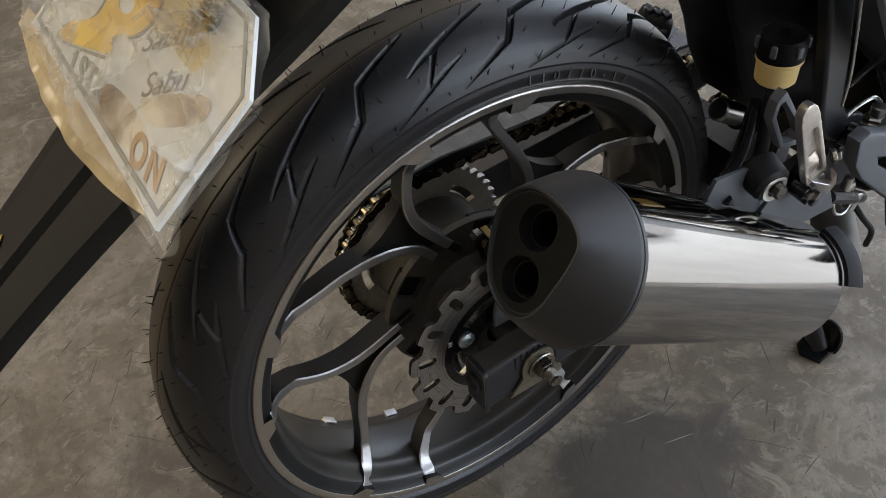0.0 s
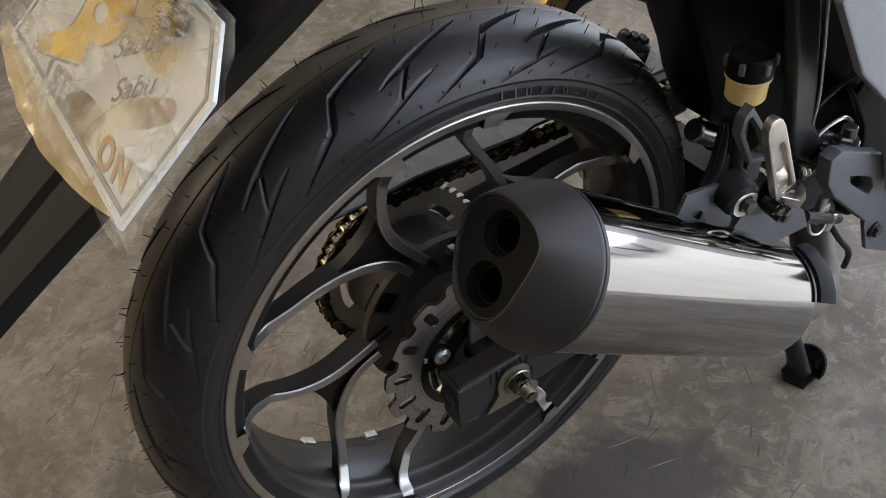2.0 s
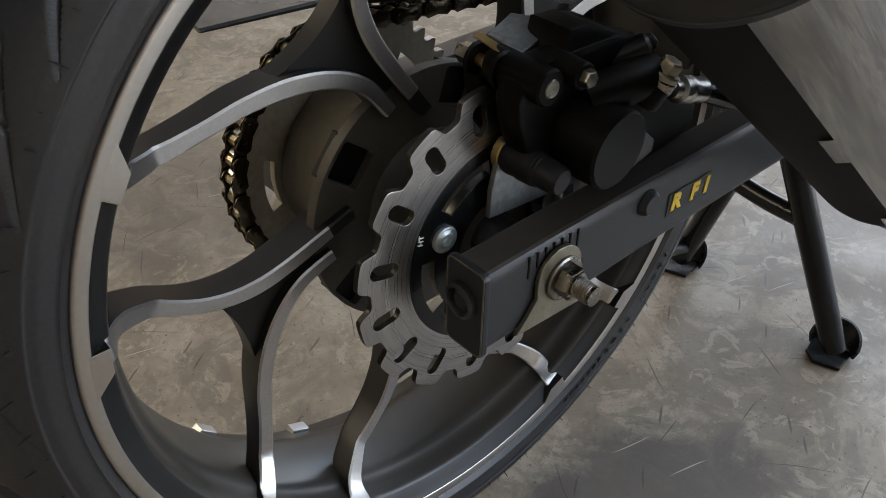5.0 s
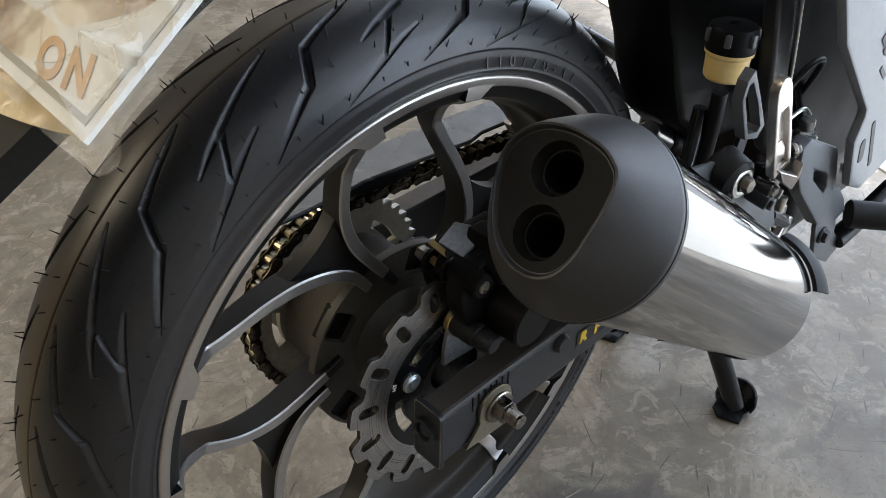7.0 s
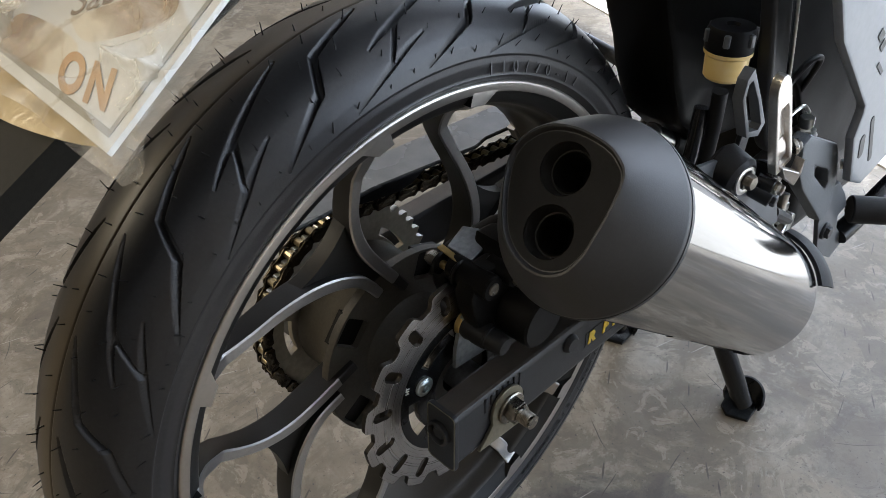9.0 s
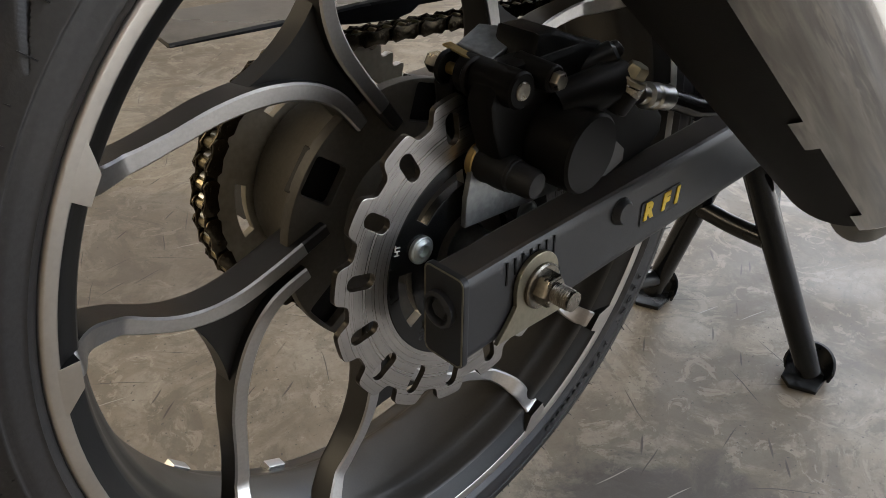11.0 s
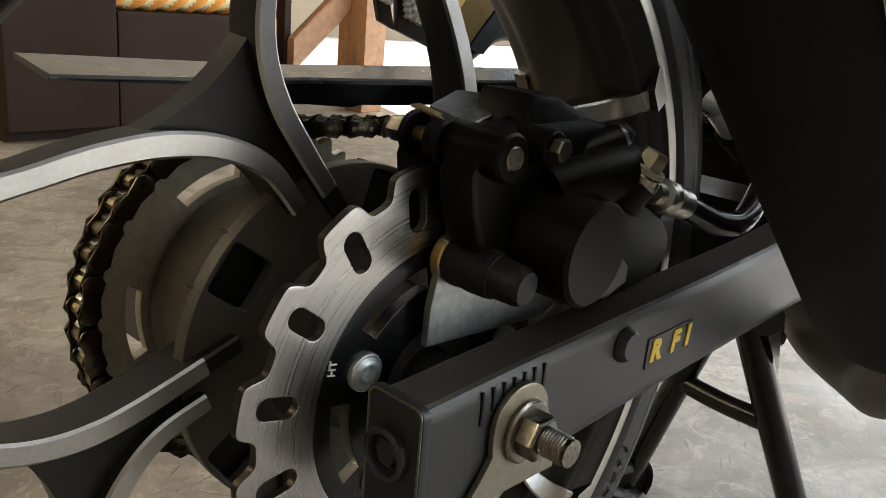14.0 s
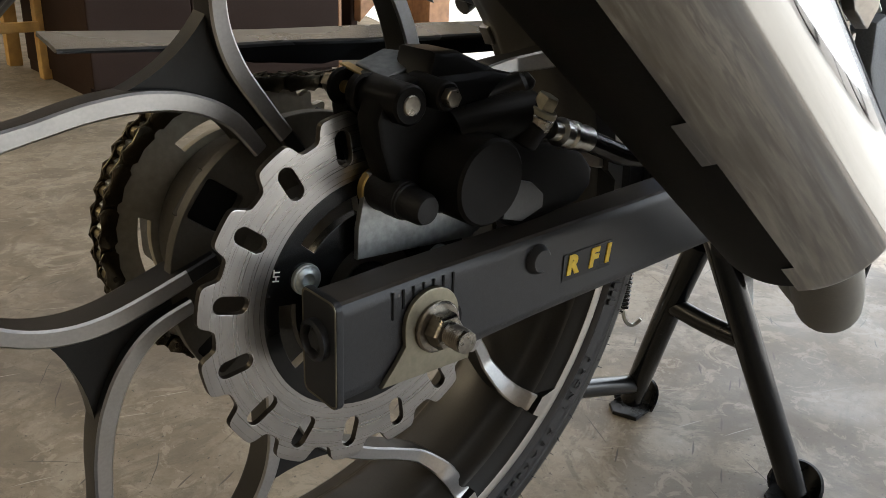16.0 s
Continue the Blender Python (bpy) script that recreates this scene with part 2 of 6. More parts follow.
NUT = material("dull_oily_steel", (0.27, 0.25, 0.215), 0.3, 1.0, grain=0.2, grain_scale=300, stain=0.8, stain_scale=70, second=(0.08, 0.07, 0.055), rough_var=0.08)
# soot, plus the outlet face's dark reflection put into the colour
SOOT_SHADE = material("sooty_shaded_plastic", (0.006, 0.0057, 0.005), 0.62, grain=0.2, grain_scale=500, stain=0.5, stain_scale=60, second=(0.011, 0.0095, 0.0075), bump=0.1, bump_scale=1300, spec=0.14)
HOSE = material("glossy_black_hose", (0.012, 0.0125, 0.014), 0.22, grain=0.1, stain=0.3, spec=0.6)
PANEL_GREY = material("silver_fairing_paint", (0.14, 0.152, 0.17), 0.42, metal=0.0, grain=0.06, coat=0.2, stain=0.1)
DISC_STEEL = turned(material("brake_disc_steel", (0.415, 0.40, 0.385), 0.31, 1.0, stain=0.35, stain_scale=30), (0, 0, 0.33), 900.0, 0.17, 0.014)
DISC_EDGE = material("dark_disc_edge", (0.06, 0.052, 0.042), 0.4, 0.8, grain=0.3, grain_scale=250, stain=0.6, stain_scale=60)
CHROME = along_muffler(material("polished_steel", (0.345, 0.338, 0.325), 0.18, 1.0, stain=0.3, stain_scale=6, second=(0.30, 0.292, 0.278)))
BRIGHT = material("bright_zinc", (0.62, 0.62, 0.6), 0.28, 1.0, grain=0.1, grain_scale=300, stain=0.5, stain_scale=60, second=(0.4, 0.38, 0.33))
BOLT = material("blue_zinc_plate", (0.6, 0.66, 0.66), 0.42, 0.9, grain=0.1, grain_scale=300, stain=0.4, stain_scale=80, second=(0.4, 0.42, 0.4))
GALV = material("galvanised_steel", (0.34, 0.355, 0.36), 0.42, 0.9, grain=0.18, grain_scale=250, stain=0.5, stain_scale=40, bump=0.15)
ZINC_OLIVE = material("zinc_plate_olive", (0.27, 0.25, 0.19), 0.4, 0.85, grain=0.12, grain_scale=300, stain=0.5, stain_scale=50, second=(0.17, 0.155, 0.11))
BRASS = material("yellow_zinc", (0.5, 0.36, 0.14), 0.35, 0.9, grain=0.1, stain=0.4, stain_scale=60)
CHAIN_DARK = material("chain_black_oiled", (0.075, 0.062, 0.042), 0.27, 0.95, grain=0.3, grain_scale=300, stain=0.7, stain_scale=70, second=(0.02, 0.017, 0.013))
CHAIN_GOLD = material("chain_roller_metal", (0.42, 0.35, 0.22), 0.3, 1.0, grain=0.2, grain_scale=300)
SPROCKET = material("sprocket_steel", (0.3, 0.27, 0.21), 0.55, 0.2, stain=0.5, grain=0.15, stain_scale=25)
FLUID = material("translucent_yellow_plastic", (0.66, 0.47, 0.16), 0.35, stain=0.6, stain_scale=60, second=(0.74, 0.6, 0.33))
YELLOW = material("yellow_print", (0.88, 0.62, 0.03), 0.4, grain=0.1)
WHITE = material("white_print", (0.7, 0.7, 0.68), 0.5)
PLATE_WHITE = material("white_plate_board", (0.68, 0.69, 0.665), 0.4, grain=0.03, stain=0.4, stain_scale=12, second=(0.63, 0.615, 0.54))
PRINT_DARK = material("brown_print", (0.24, 0.19, 0.14), 0.5)
PRINT_TAN = material("faded_tan_print", (0.55, 0.37, 0.2), 0.5, stain=0.5, stain_scale=40)
PRINT_YELLOW = material("golden_print", (0.74, 0.5, 0.05), 0.45, stain=0.4, stain_scale=30, second=(0.6, 0.42, 0.16))
BORDER = material("grey_border_print", (0.3, 0.29, 0.24), 0.5)
WOOD = material("brown_wood", (0.33, 0.17, 0.08), 0.6, grain=0.25, grain_scale=40, stain=0.5, stain_scale=5, bump=0.2, bump_scale=80)
WOOD_DARK = material("dark_brown_laminate", (0.022, 0.012, 0.008), 0.6, grain=0.1, stain=0.4, stain_scale=3, rough_var=0.1, spec=0.1)
WOOD_PALE = material("yellow_varnished_wood", (0.5, 0.3, 0.09), 0.5, grain=0.2, grain_scale=30, stain=0.3)
ORANGE = material("orange_fabric", (0.75, 0.3, 0.05), 0.6, grain=0.1)
CREAM = material("cream_fabric", (0.8, 0.68, 0.42), 0.65, grain=0.1)
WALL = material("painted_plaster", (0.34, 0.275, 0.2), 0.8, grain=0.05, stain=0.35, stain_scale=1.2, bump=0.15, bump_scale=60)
CEILING = material("grey_sheet_ceiling", (0.72, 0.73, 0.76), 0.75, stain=0.3, stain_scale=1.0)
# paler than the floor: the sun's glare is put into its colour
PALE_CONCRETE = material("sun_brightened_concrete", (0.7, 0.68, 0.63), 0.8, grain=0.12, grain_scale=60, stain=0.5, stain_scale=1.5, second=(0.58, 0.56, 0.51), bump=0.2, bump_scale=90)
TEXT_BLACK = material("black_backing", (0.01, 0.01, 0.01), 0.5)
RED = material("red_motorcycle_paint", (0.5, 0.03, 0.04), 0.3, stain=0.2, coat=0.3)


def concrete():
    """Worn, power-trowelled concrete with clouds, specks and dark scuffs."""
    m = bpy.data.materials.new("worn_concrete")
    m.use_nodes = True
    nt = m.node_tree
    n, l = nt.nodes, nt.links
    b = n["Principled BSDF"]
    tc = n.new("ShaderNodeTexCoord")

    def tex(scale, detail, rough, warp=0.0):
        t = n.new("ShaderNodeTexNoise")
        t.inputs["Scale"].default_value, t.inputs["Detail"].default_value = scale, detail
        t.inputs["Roughness"].default_value, t.inputs["Distortion"].default_value = rough, warp
        l.new(tc.outputs["Object"], t.inputs["Vector"])
        return t.outputs["Fac"]

    def ramped(v, a, c, lo=0.0, hi=1.0):
        r = n.new("ShaderNodeMapRange")
        r.inputs["From Min"].default_value, r.inputs["From Max"].default_value = a, c
        r.inputs["To Min"].default_value, r.inputs["To Max"].default_value = lo, hi
        l.new(v, r.inputs["Value"])
        return r.outputs[0]

    def mixed(fac, a, c):
        x = n.new("ShaderNodeMix")
        x.data_type = "RGBA"
        l.new(fac, x.inputs["Factor"])
        for sock, v in (("A", a), ("B", c)):
            if isinstance(v, tuple):
                x.inputs[sock].default_value = (*v, 1)
            else:
                l.new(v, x.inputs[sock])
        return x.outputs["Result"]

    cloud = mixed(ramped(tex(2.6, 6, 0.62, 0.8), 0.36, 0.64), (0.237, 0.198, 0.143), (0.124, 0.099, 0.066))
    patch = mixed(ramped(tex(12, 8, 0.74, 0.6), 0.46, 0.62, 0, 0.75), cloud, (0.270, 0.238, 0.184))
    worn = mixed(ramped(tex(20, 8, 0.76, 0.7), 0.52, 0.64, 0, 0.6), patch, (0.120, 0.096, 0.066))
    mott = mixed(ramped(tex(64, 7, 0.76, 0.5), 0.5, 0.64, 0, 0.4), worn, (0.112, 0.091, 0.066))
    pale = mixed(ramped(tex(34, 7, 0.78, 0.8), 0.58, 0.66, 0, 0.45), mott, (0.365, 0.328, 0.270))
    flake = mixed(ramped(tex(7.5, 9, 0.72, 1.2), 0.505, 0.545, 0, 0.62), pale, (0.118, 0.097, 0.068))
    chip = mixed(ramped(tex(16, 9, 0.7, 1.6), 0.57, 0.60, 0, 0.55), flake, (0.30, 0.262, 0.20))
    speck = mixed(ramped(tex(190, 3, 0.6), 0.64, 0.70, 0, 0.9), chip, (0.062, 0.053, 0.042))
    # oil stains where machines have stood
    for place, size, depth in (((0.16, -0.15, 0), 0.13, 0.85), ((-0.30, 0.12, 0), 0.16, 0.35), ((0.52, -0.30, 0), 0.10, 0.4), ((0.05, 0.62, 0), 0.18, 0.4)):
        off = n.new("ShaderNodeVectorMath")
        off.operation = "DISTANCE"
        off.inputs[1].default_value = place
        l.new(tc.outputs["Object"], off.inputs[0])
        ragged = n.new("ShaderNodeMath")
        ragged.operation = "MULTIPLY_ADD"
        ragged.inputs[1].default_value = size * 1.6
        l.new(tex(11, 6, 0.68, 1.0), ragged.inputs[0])
        l.new(off.outputs["Value"], ragged.inputs[2])
        speck = mixed(ramped(ragged.outputs[0], size * 1.9, size * 1.55, 0, depth), speck, (0.071, 0.060, 0.050))
    # short thin scratches: one slim ellipse in some cells of a stretched lattice, bent a little
    bend = n.new("ShaderNodeTexNoise")
    bend.inputs["Scale"].default_value, bend.inputs["Detail"].default_value = 7, 2
    l.new(tc.outputs["Object"], bend.inputs["Vector"])
    bent = n.new("ShaderNodeVectorMath")
    bent.operation = "MULTIPLY_ADD"
    bent.inputs[1].default_value = (0.03, 0.03, 0)
    l.new(bend.outputs["Color"], bent.inputs[0])
    l.new(tc.outputs["Object"], bent.inputs[2])
    scuff = speck
    for scale, turn, keep, size, colour in (((100, 2.4, 1), 0.5, 0.88, 0.075, (0.045, 0.038, 0.030)), ((90, 3.2, 1), 1.35, 0.9, 0.075, (0.050, 0.042, 0.033)), ((110, 2.0, 1), 2.4, 0.9, 0.08, (0.055, 0.046, 0.036)),
                                            ((90, 8.0, 1), 1.0, 0.9, 0.12, (0.048, 0.040, 0.032)), ((95, 3.0, 1), 1.9, 0.9, 0.07, (0.36, 0.33, 0.28))):
        turned_to = n.new("ShaderNodeVectorRotate")
        turned_to.rotation_type = "Z_AXIS"
        turned_to.inputs["Angle"].default_value = turn
        l.new(bent.outputs[0], turned_to.inputs["Vector"])
        m2 = n.new("ShaderNodeVectorMath")
        m2.operation = "MULTIPLY"
        m2.inputs[1].default_value = (scale[0], scale[1], 0)
        l.new(turned_to.outputs[0], m2.inputs[0])
        vo = n.new("ShaderNodeTexVoronoi")
        vo.voronoi_dimensions = "2D"
        vo.inputs["Scale"].default_value = 1.0
        l.new(m2.outputs[0], vo.inputs["Vector"])
        pick = n.new("ShaderNodeSeparateColor")
        l.new(vo.outputs["Color"], pick.inputs[0])
        both = n.new("ShaderNodeMath")
        both.operation = "MULTIPLY"
        l.new(ramped(vo.outputs["Distance"], size, size * 0.6, 0, 0.8), both.inputs[0])
        l.new(ramped(pick.outputs[0], keep, keep + 0.02), both.inputs[1])
        scuff = mixed(both.outputs[0], scuff, colour)
    l.new(scuff, b.inputs["Base Color"])
    l.new(ramped(tex(7, 5, 0.6), 0.3, 0.7, 0.4, 0.66), b.inputs["Roughness"])
    bp = n.new("ShaderNodeBump")
    bp.inputs["Strength"].default_value, bp.inputs["Distance"].default_value = 0.25, 0.0015
    l.new(tex(60, 6, 0.7), bp.inputs["Height"])
    l.new(bp.outputs[0], b.inputs["Normal"])
    return m


CONCRETE = concrete()


def film_material(name, tint, clear, low, high, crinkle=0.6):
    """Thin clear plastic film: mostly see-through, with a soft gloss and a milky tint."""
    m = bpy.data.materials.new(name)
    m.use_nodes = True
    n, l = m.node_tree.nodes, m.node_tree.links
    b = n["Principled BSDF"]
    b.inputs["Base Color"].default_value = (*tint, 1)
    b.inputs["Roughness"].default_value = 0.11
    tr = n.new("ShaderNodeBsdfTransparent")
    tr.inputs[0].default_value = (*clear, 1)
    mix = n.new("ShaderNodeMixShader")
    tc = n.new("ShaderNodeTexCoord")
    tx = n.new("ShaderNodeTexNoise")
    tx.inputs["Scale"].default_value, tx.inputs["Detail"].default_value = 22, 5
    l.new(tc.outputs["Object"], tx.inputs["Vector"])
    mr = n.new("ShaderNodeMapRange")
    mr.inputs["From Min"].default_value, mr.inputs["From Max"].default_value = 0.35, 0.75
    mr.inputs["To Min"].default_value, mr.inputs["To Max"].default_value = low, high
    l.new(tx.outputs["Fac"], mr.inputs["Value"])
    l.new(mr.outputs[0], mix.inputs[0])
    l.new(tr.outputs[0], mix.inputs[1])
    l.new(b.outputs[0], mix.inputs[2])
    cr = n.new("ShaderNodeTexNoise")
    cr.inputs["Scale"].default_value, cr.inputs["Detail"].default_value, cr.inputs["Distortion"].default_value = 60, 4, 1.5
    l.new(tc.outputs["Object"], cr.inputs["Vector"])
    bp = n.new("ShaderNodeBump")
    bp.inputs["Strength"].default_value, bp.inputs["Distance"].default_value = crinkle, 0.004
    l.new(cr.outputs["Fac"], bp.inputs["Height"])
    l.new(bp.outputs[0], b.inputs["Normal"])
    l.new(mix.outputs[0], n["Material Output"].inputs[0])
    return m


FILM = film_material("clear_plastic_film", (0.92, 0.9, 0.83), (0.985, 0.97, 0.94), 0.05, 0.5, 0.9)
SMEAR = film_material("smeared_tan_print", (0.5, 0.34, 0.18), (1.0, 0.98, 0.94), 0.0, 0.75, 0.05)
# tan tint mixes staining with the glow of light through the bag
FILM_STAIN_GLOW = film_material("tan_stained_backlit_film", (0.78, 0.6, 0.3), (0.96, 0.88, 0.66), 0.0, 0.55)
FILM_YELLOW = film_material("yellowed_plastic_film", (0.82, 0.65, 0.36), (0.95, 0.86, 0.62), 0.45, 0.9, 0.2)

# ---- mesh helpers ----


def finish(me, smooth=35):
    me.validate()
    me.shade_smooth()
    me.set_sharp_from_angle(angle=radians(smooth))
    return me


def part(name, me, mats, parent=None, label="", smooth=35):
    """Links a bmesh or mesh as one mesh object, under a thing or a part."""
    if isinstance(me, bmesh.types.BMesh):
        bm, me = me, bpy.data.meshes.new(name)
        bm.to_mesh(me)
        bm.free()
    for m in mats if isinstance(mats, (list, tuple)) else [mats]:
        me.materials.append(m)
    finish(me, smooth)
    ob = new(name, me)
    if 12 < len(me.polygons) < 60000:
        ob.modifiers.new("weighted_normals", "WEIGHTED_NORMAL").keep_sharp = True
    if parent is not None:
        ob.parent = parent
        if parent.type == "EMPTY":
            ob.matrix_parent_inverse = Matrix.Translation(-parent.location)
    return tagged(ob, label)


def thing(name, loc, label, category, group="", kind=""):
    ob = new(name)
    ob.empty_display_size = 0.05
    ob.location = loc
    return tagged(ob, label, category, group, kind)


def mesh(verts, faces, name="m"):
    me = bpy.data.meshes.new(name)
    me.from_pydata([tuple(v) for v in verts], [], faces)
    return me


def joined(*meshes):
    """One bmesh from several meshes or bmeshes; the material slots stay as each face has them."""
    out = bmesh.new()
    for me in meshes:
        if isinstance(me, bmesh.types.BMesh):
            tmp = bpy.data.meshes.new("t")
            me.to_mesh(tmp)
            me.free()
            me = tmp
        out.from_mesh(me)
        bpy.data.meshes.remove(me)
    return out


def slot(bm, k):
    for f in bm.faces:
        f.material_index = k
    return bm


def box(c, s, bevel=0.0, seg=2, turn=None):
    """A box round c with the sizes s, its edges rounded."""
    bm = bmesh.new()
    bmesh.ops.create_cube(bm, size=1, matrix=Matrix.Diagonal((*s, 1)))
    if bevel:
        bmesh.ops.bevel(bm, geom=bm.edges[:], offset=bevel, segments=seg, affect="EDGES", profile=0.5)
    bm.transform(Matrix.Translation(c) @ (turn.to_4x4() if turn else Matrix()))
    return bm


def lathe(profile, n=64, m=None, closed=True, a0=0.0, a1=360.0):
    """Turns (radius, height) points about local z; m sets it in the world. closed: the profile is a ring, as of a tyre."""
    full = abs(a1 - a0) >= 359.9
    k = len(profile)
    steps = n if full else n + 1
    v, f = [], []
    for i in range(steps):
        a = radians(a0 + (a1 - a0) * i / n)
        for r, h in profile:
            v.append((r * math.cos(a), r * math.sin(a), h))
    for i in range(n):
        j = (i + 1) % steps
        for q in range(k if closed else k - 1):
            w = (q + 1) % k
            f.append((i * k + q, j * k + q, j * k + w, i * k + w))
    if not full and closed:
        f.append(tuple(range(k - 1, -1, -1)))
        f.append(tuple(n * k + q for q in range(k)))
    bm = bmesh.new()
    bm.from_mesh(mesh(v, f))
    bmesh.ops.remove_doubles(bm, verts=bm.verts, dist=1e-6)
    bmesh.ops.recalc_face_normals(bm, faces=bm.faces)
    if m is not None:
        bm.transform(m)
    return bm


def axis_at(p, d, up=(0, 0, 1)):
    """A pose whose z points along d, at p."""
    q = Vector(d).to_track_quat("Z", "Y")
    return Matrix.Translation(p) @ q.to_matrix().to_4x4()


def rod(p0, p1, r, r1=None, n=20, bevel=0.0):
    """A round bar from p0 to p1 with softened ends."""
    p0, p1 = Vector(p0), Vector(p1)
    h = (p1 - p0).length
    r1 = r if r1 is None else r1
    b = bevel or min(r, r1) * 0.12
    prof = [(0, 0), (r - b, 0), (r, b), (r1, h - b), (r1 - b, h), (0, h)]
    return lathe(prof, n, axis_at(p0, p1 - p0), closed=False)


def hexhead(p, d, r, h, washer=0.0, dome=0.15):
    """A hexagon bolt head on p, along d, with a chamfered crown and a flange."""
    prof = [(r, 0), (r, h * 0.8), (r * 0.86, h), (0, h * (1 + dome * 0.3))]
    bm = lathe([(0, 0)] + prof, 6, closed=False)
    if washer:
        bm = joined(bm, lathe([(0, -0.0015), (washer, -0.0015), (washer, 0.001), (washer * 0.92, 0.0018), (0, 0.0018)], 24, closed=False))
    bm.transform(axis_at(p, d))
    return bm


def sockethead(p, d, r, h):
    """A round button head with a hexagon recess."""
    prof = [(0, h * 0.02), (r * 0.40, h * 0.02), (r * 0.42, h * 0.96), (r * 0.46, h), (r * 0.60, h * 0.96), (r * 0.74, h * 0.72), (r * 0.82, h * 0.62), (r * 0.90, h * 0.66), (r * 0.97, h * 0.56), (r, h * 0.35), (r, 0), (0, 0)]
    return lathe(prof, 24, axis_at(p, d), closed=False)


def sweep(path, section, closed=False, up=(0, 0, 1), scales=None, caps=True):
    """Carries a closed 2D section along a path; scales widens it on the way."""
    pts = [Vector(p) for p in path]
    k, v, f = len(section), [], []
    prev = None
    for i, p in enumerate(pts):
        d = (pts[min(i + 1, len(pts) - 1)] - pts[max(i - 1, 0)]).normalized()
        if prev is None:
            s = d.cross(Vector(up))
            s = s.normalized() if s.length > 1e-4 else d.orthogonal().normalized()
        else:
            s = (prev - d * prev.dot(d)).normalized()
        prev = s
        u = s.cross(d)
        sc = scales[i] if scales else 1.0
        sx, sy = sc if isinstance(sc, tuple) else (sc, sc)
        for a, b in section:
            v.append(p + s * a * sx + u * b * sy)
    for i in range(len(pts) - 1):
        for q in range(k):
            w = (q + 1) % k
            f.append((i * k + q, i * k + w, (i + 1) * k + w, (i + 1) * k + q))
    if caps:
        f.append(tuple(range(k - 1, -1, -1)))
        f.append(tuple((len(pts) - 1) * k + q for q in range(k)))
    bm = bmesh.new()
    bm.from_mesh(mesh(v, f))
    bmesh.ops.recalc_face_normals(bm, faces=bm.faces)
    return bm


def circle(r, n=14):
    return [(r * math.cos(2 * math.pi * i / n), r * math.sin(2 * math.pi * i / n)) for i in range(n)]


def rounded(w, h, r, n=4):
    """A rectangle's outline with round corners."""
    out = []
    for cx, cy, a in ((w / 2 - r, h / 2 - r, 0), (-w / 2 + r, h / 2 - r, 90), (-w / 2 + r, -h / 2 + r, 180), (w / 2 - r, -h / 2 + r, 270)):
        for i in range(n + 1):
            t = radians(a + 90 * i / n)
            out.append((cx + r * math.cos(t), cy + r * math.sin(t)))
    return out


def smooth_path(pts, n=8):
    """A Catmull-Rom curve through points of any dimension."""
    p = [Vector(q) for q in pts]
    out = []
    for i in range(len(p) - 1):
        a, b, c, d = p[max(i - 1, 0)], p[i], p[i + 1], p[min(i + 2, len(p) - 1)]
        for j in range(n):
            t = j / n
            out.append(0.5 * (2 * b + (c - a) * t + (2 * a - 5 * b + 4 * c - d) * t * t + (3 * b - a - 3 * c + d) * t ** 3))
    out.append(p[-1])
    return out


def tube(pts, r, n=14, steps=8, up=(0, 0, 1)):
    return sweep(smooth_path(pts, steps), circle(r, n), up=up)


def cut_plate(loops, thick, bevel=0.0006, m=None):
    """A flat plate from outlines in x and y, the inner ones holes, thick along z and centred on it."""
    cu = bpy.data.curves.new("c", "CURVE")
    cu.dimensions, cu.fill_mode, cu.extrude, cu.bevel_depth, cu.bevel_resolution = "2D", "BOTH", max(thick / 2 - bevel, 1e-5), bevel, 1 if bevel else 0
    for lp in loops:
        sp = cu.splines.new("POLY")
        sp.points.add(len(lp) - 1)
        for pt, (x, y) in zip(sp.points, lp):
            pt.co = (x, y, 0, 1)
        sp.use_cyclic_u = True
    ob = bpy.data.objects.new("c", cu)
    scene.collection.objects.link(ob)
    me = bpy.data.meshes.new_from_object(ob.evaluated_get(bpy.context.evaluated_depsgraph_get()))
    bpy.data.objects.remove(ob)
    me.materials.clear()
    bm = bmesh.new()
    bm.from_mesh(me)
    for fc in bm.faces:
        fc.material_index = 0
    bmesh.ops.remove_doubles(bm, verts=bm.verts, dist=1e-6)
    if m is not None:
        bm.transform(m)
    return bm


# sets a flat outline in x and z upright, facing the bike's right side
UPRIGHT = Matrix(((1, 0, 0, 0), (0, 0, -1, 0), (0, 1, 0, 0), (0, 0, 0, 1)))


def side_plate(loops, y0, y1, bevel=0.0008):
    """A plate whose outline lies in x and z, from y0 to y1."""
    bm = cut_plate(loops, abs(y1 - y0), bevel)
    bm.transform(Matrix.Translation((0, (y0 + y1) / 2, 0)) @ UPRIGHT)
    return bm


def lettering(text, size, m, depth=0.0004, spacing=1.0, shear=0.0, bold=0.0):
    """Raised letters of the built-in font."""
    cu = bpy.data.curves.new("t", "FONT")
    cu.body, cu.size, cu.extrude, cu.align_x, cu.align_y, cu.space_character, cu.shear = text, size, depth, "CENTER", "CENTER", spacing, shear
    cu.offset = bold
    ob = bpy.data.objects.new("t", cu)
    scene.collection.objects.link(ob)
    me = bpy.data.meshes.new_from_object(ob.evaluated_get(bpy.context.evaluated_depsgraph_get()))
    bpy.data.objects.remove(ob)
    me.materials.clear()
    bm = bmesh.new()
    bm.from_mesh(me)
    for fc in bm.faces:
        fc.material_index = 0
    bm.transform(m)
    return bm


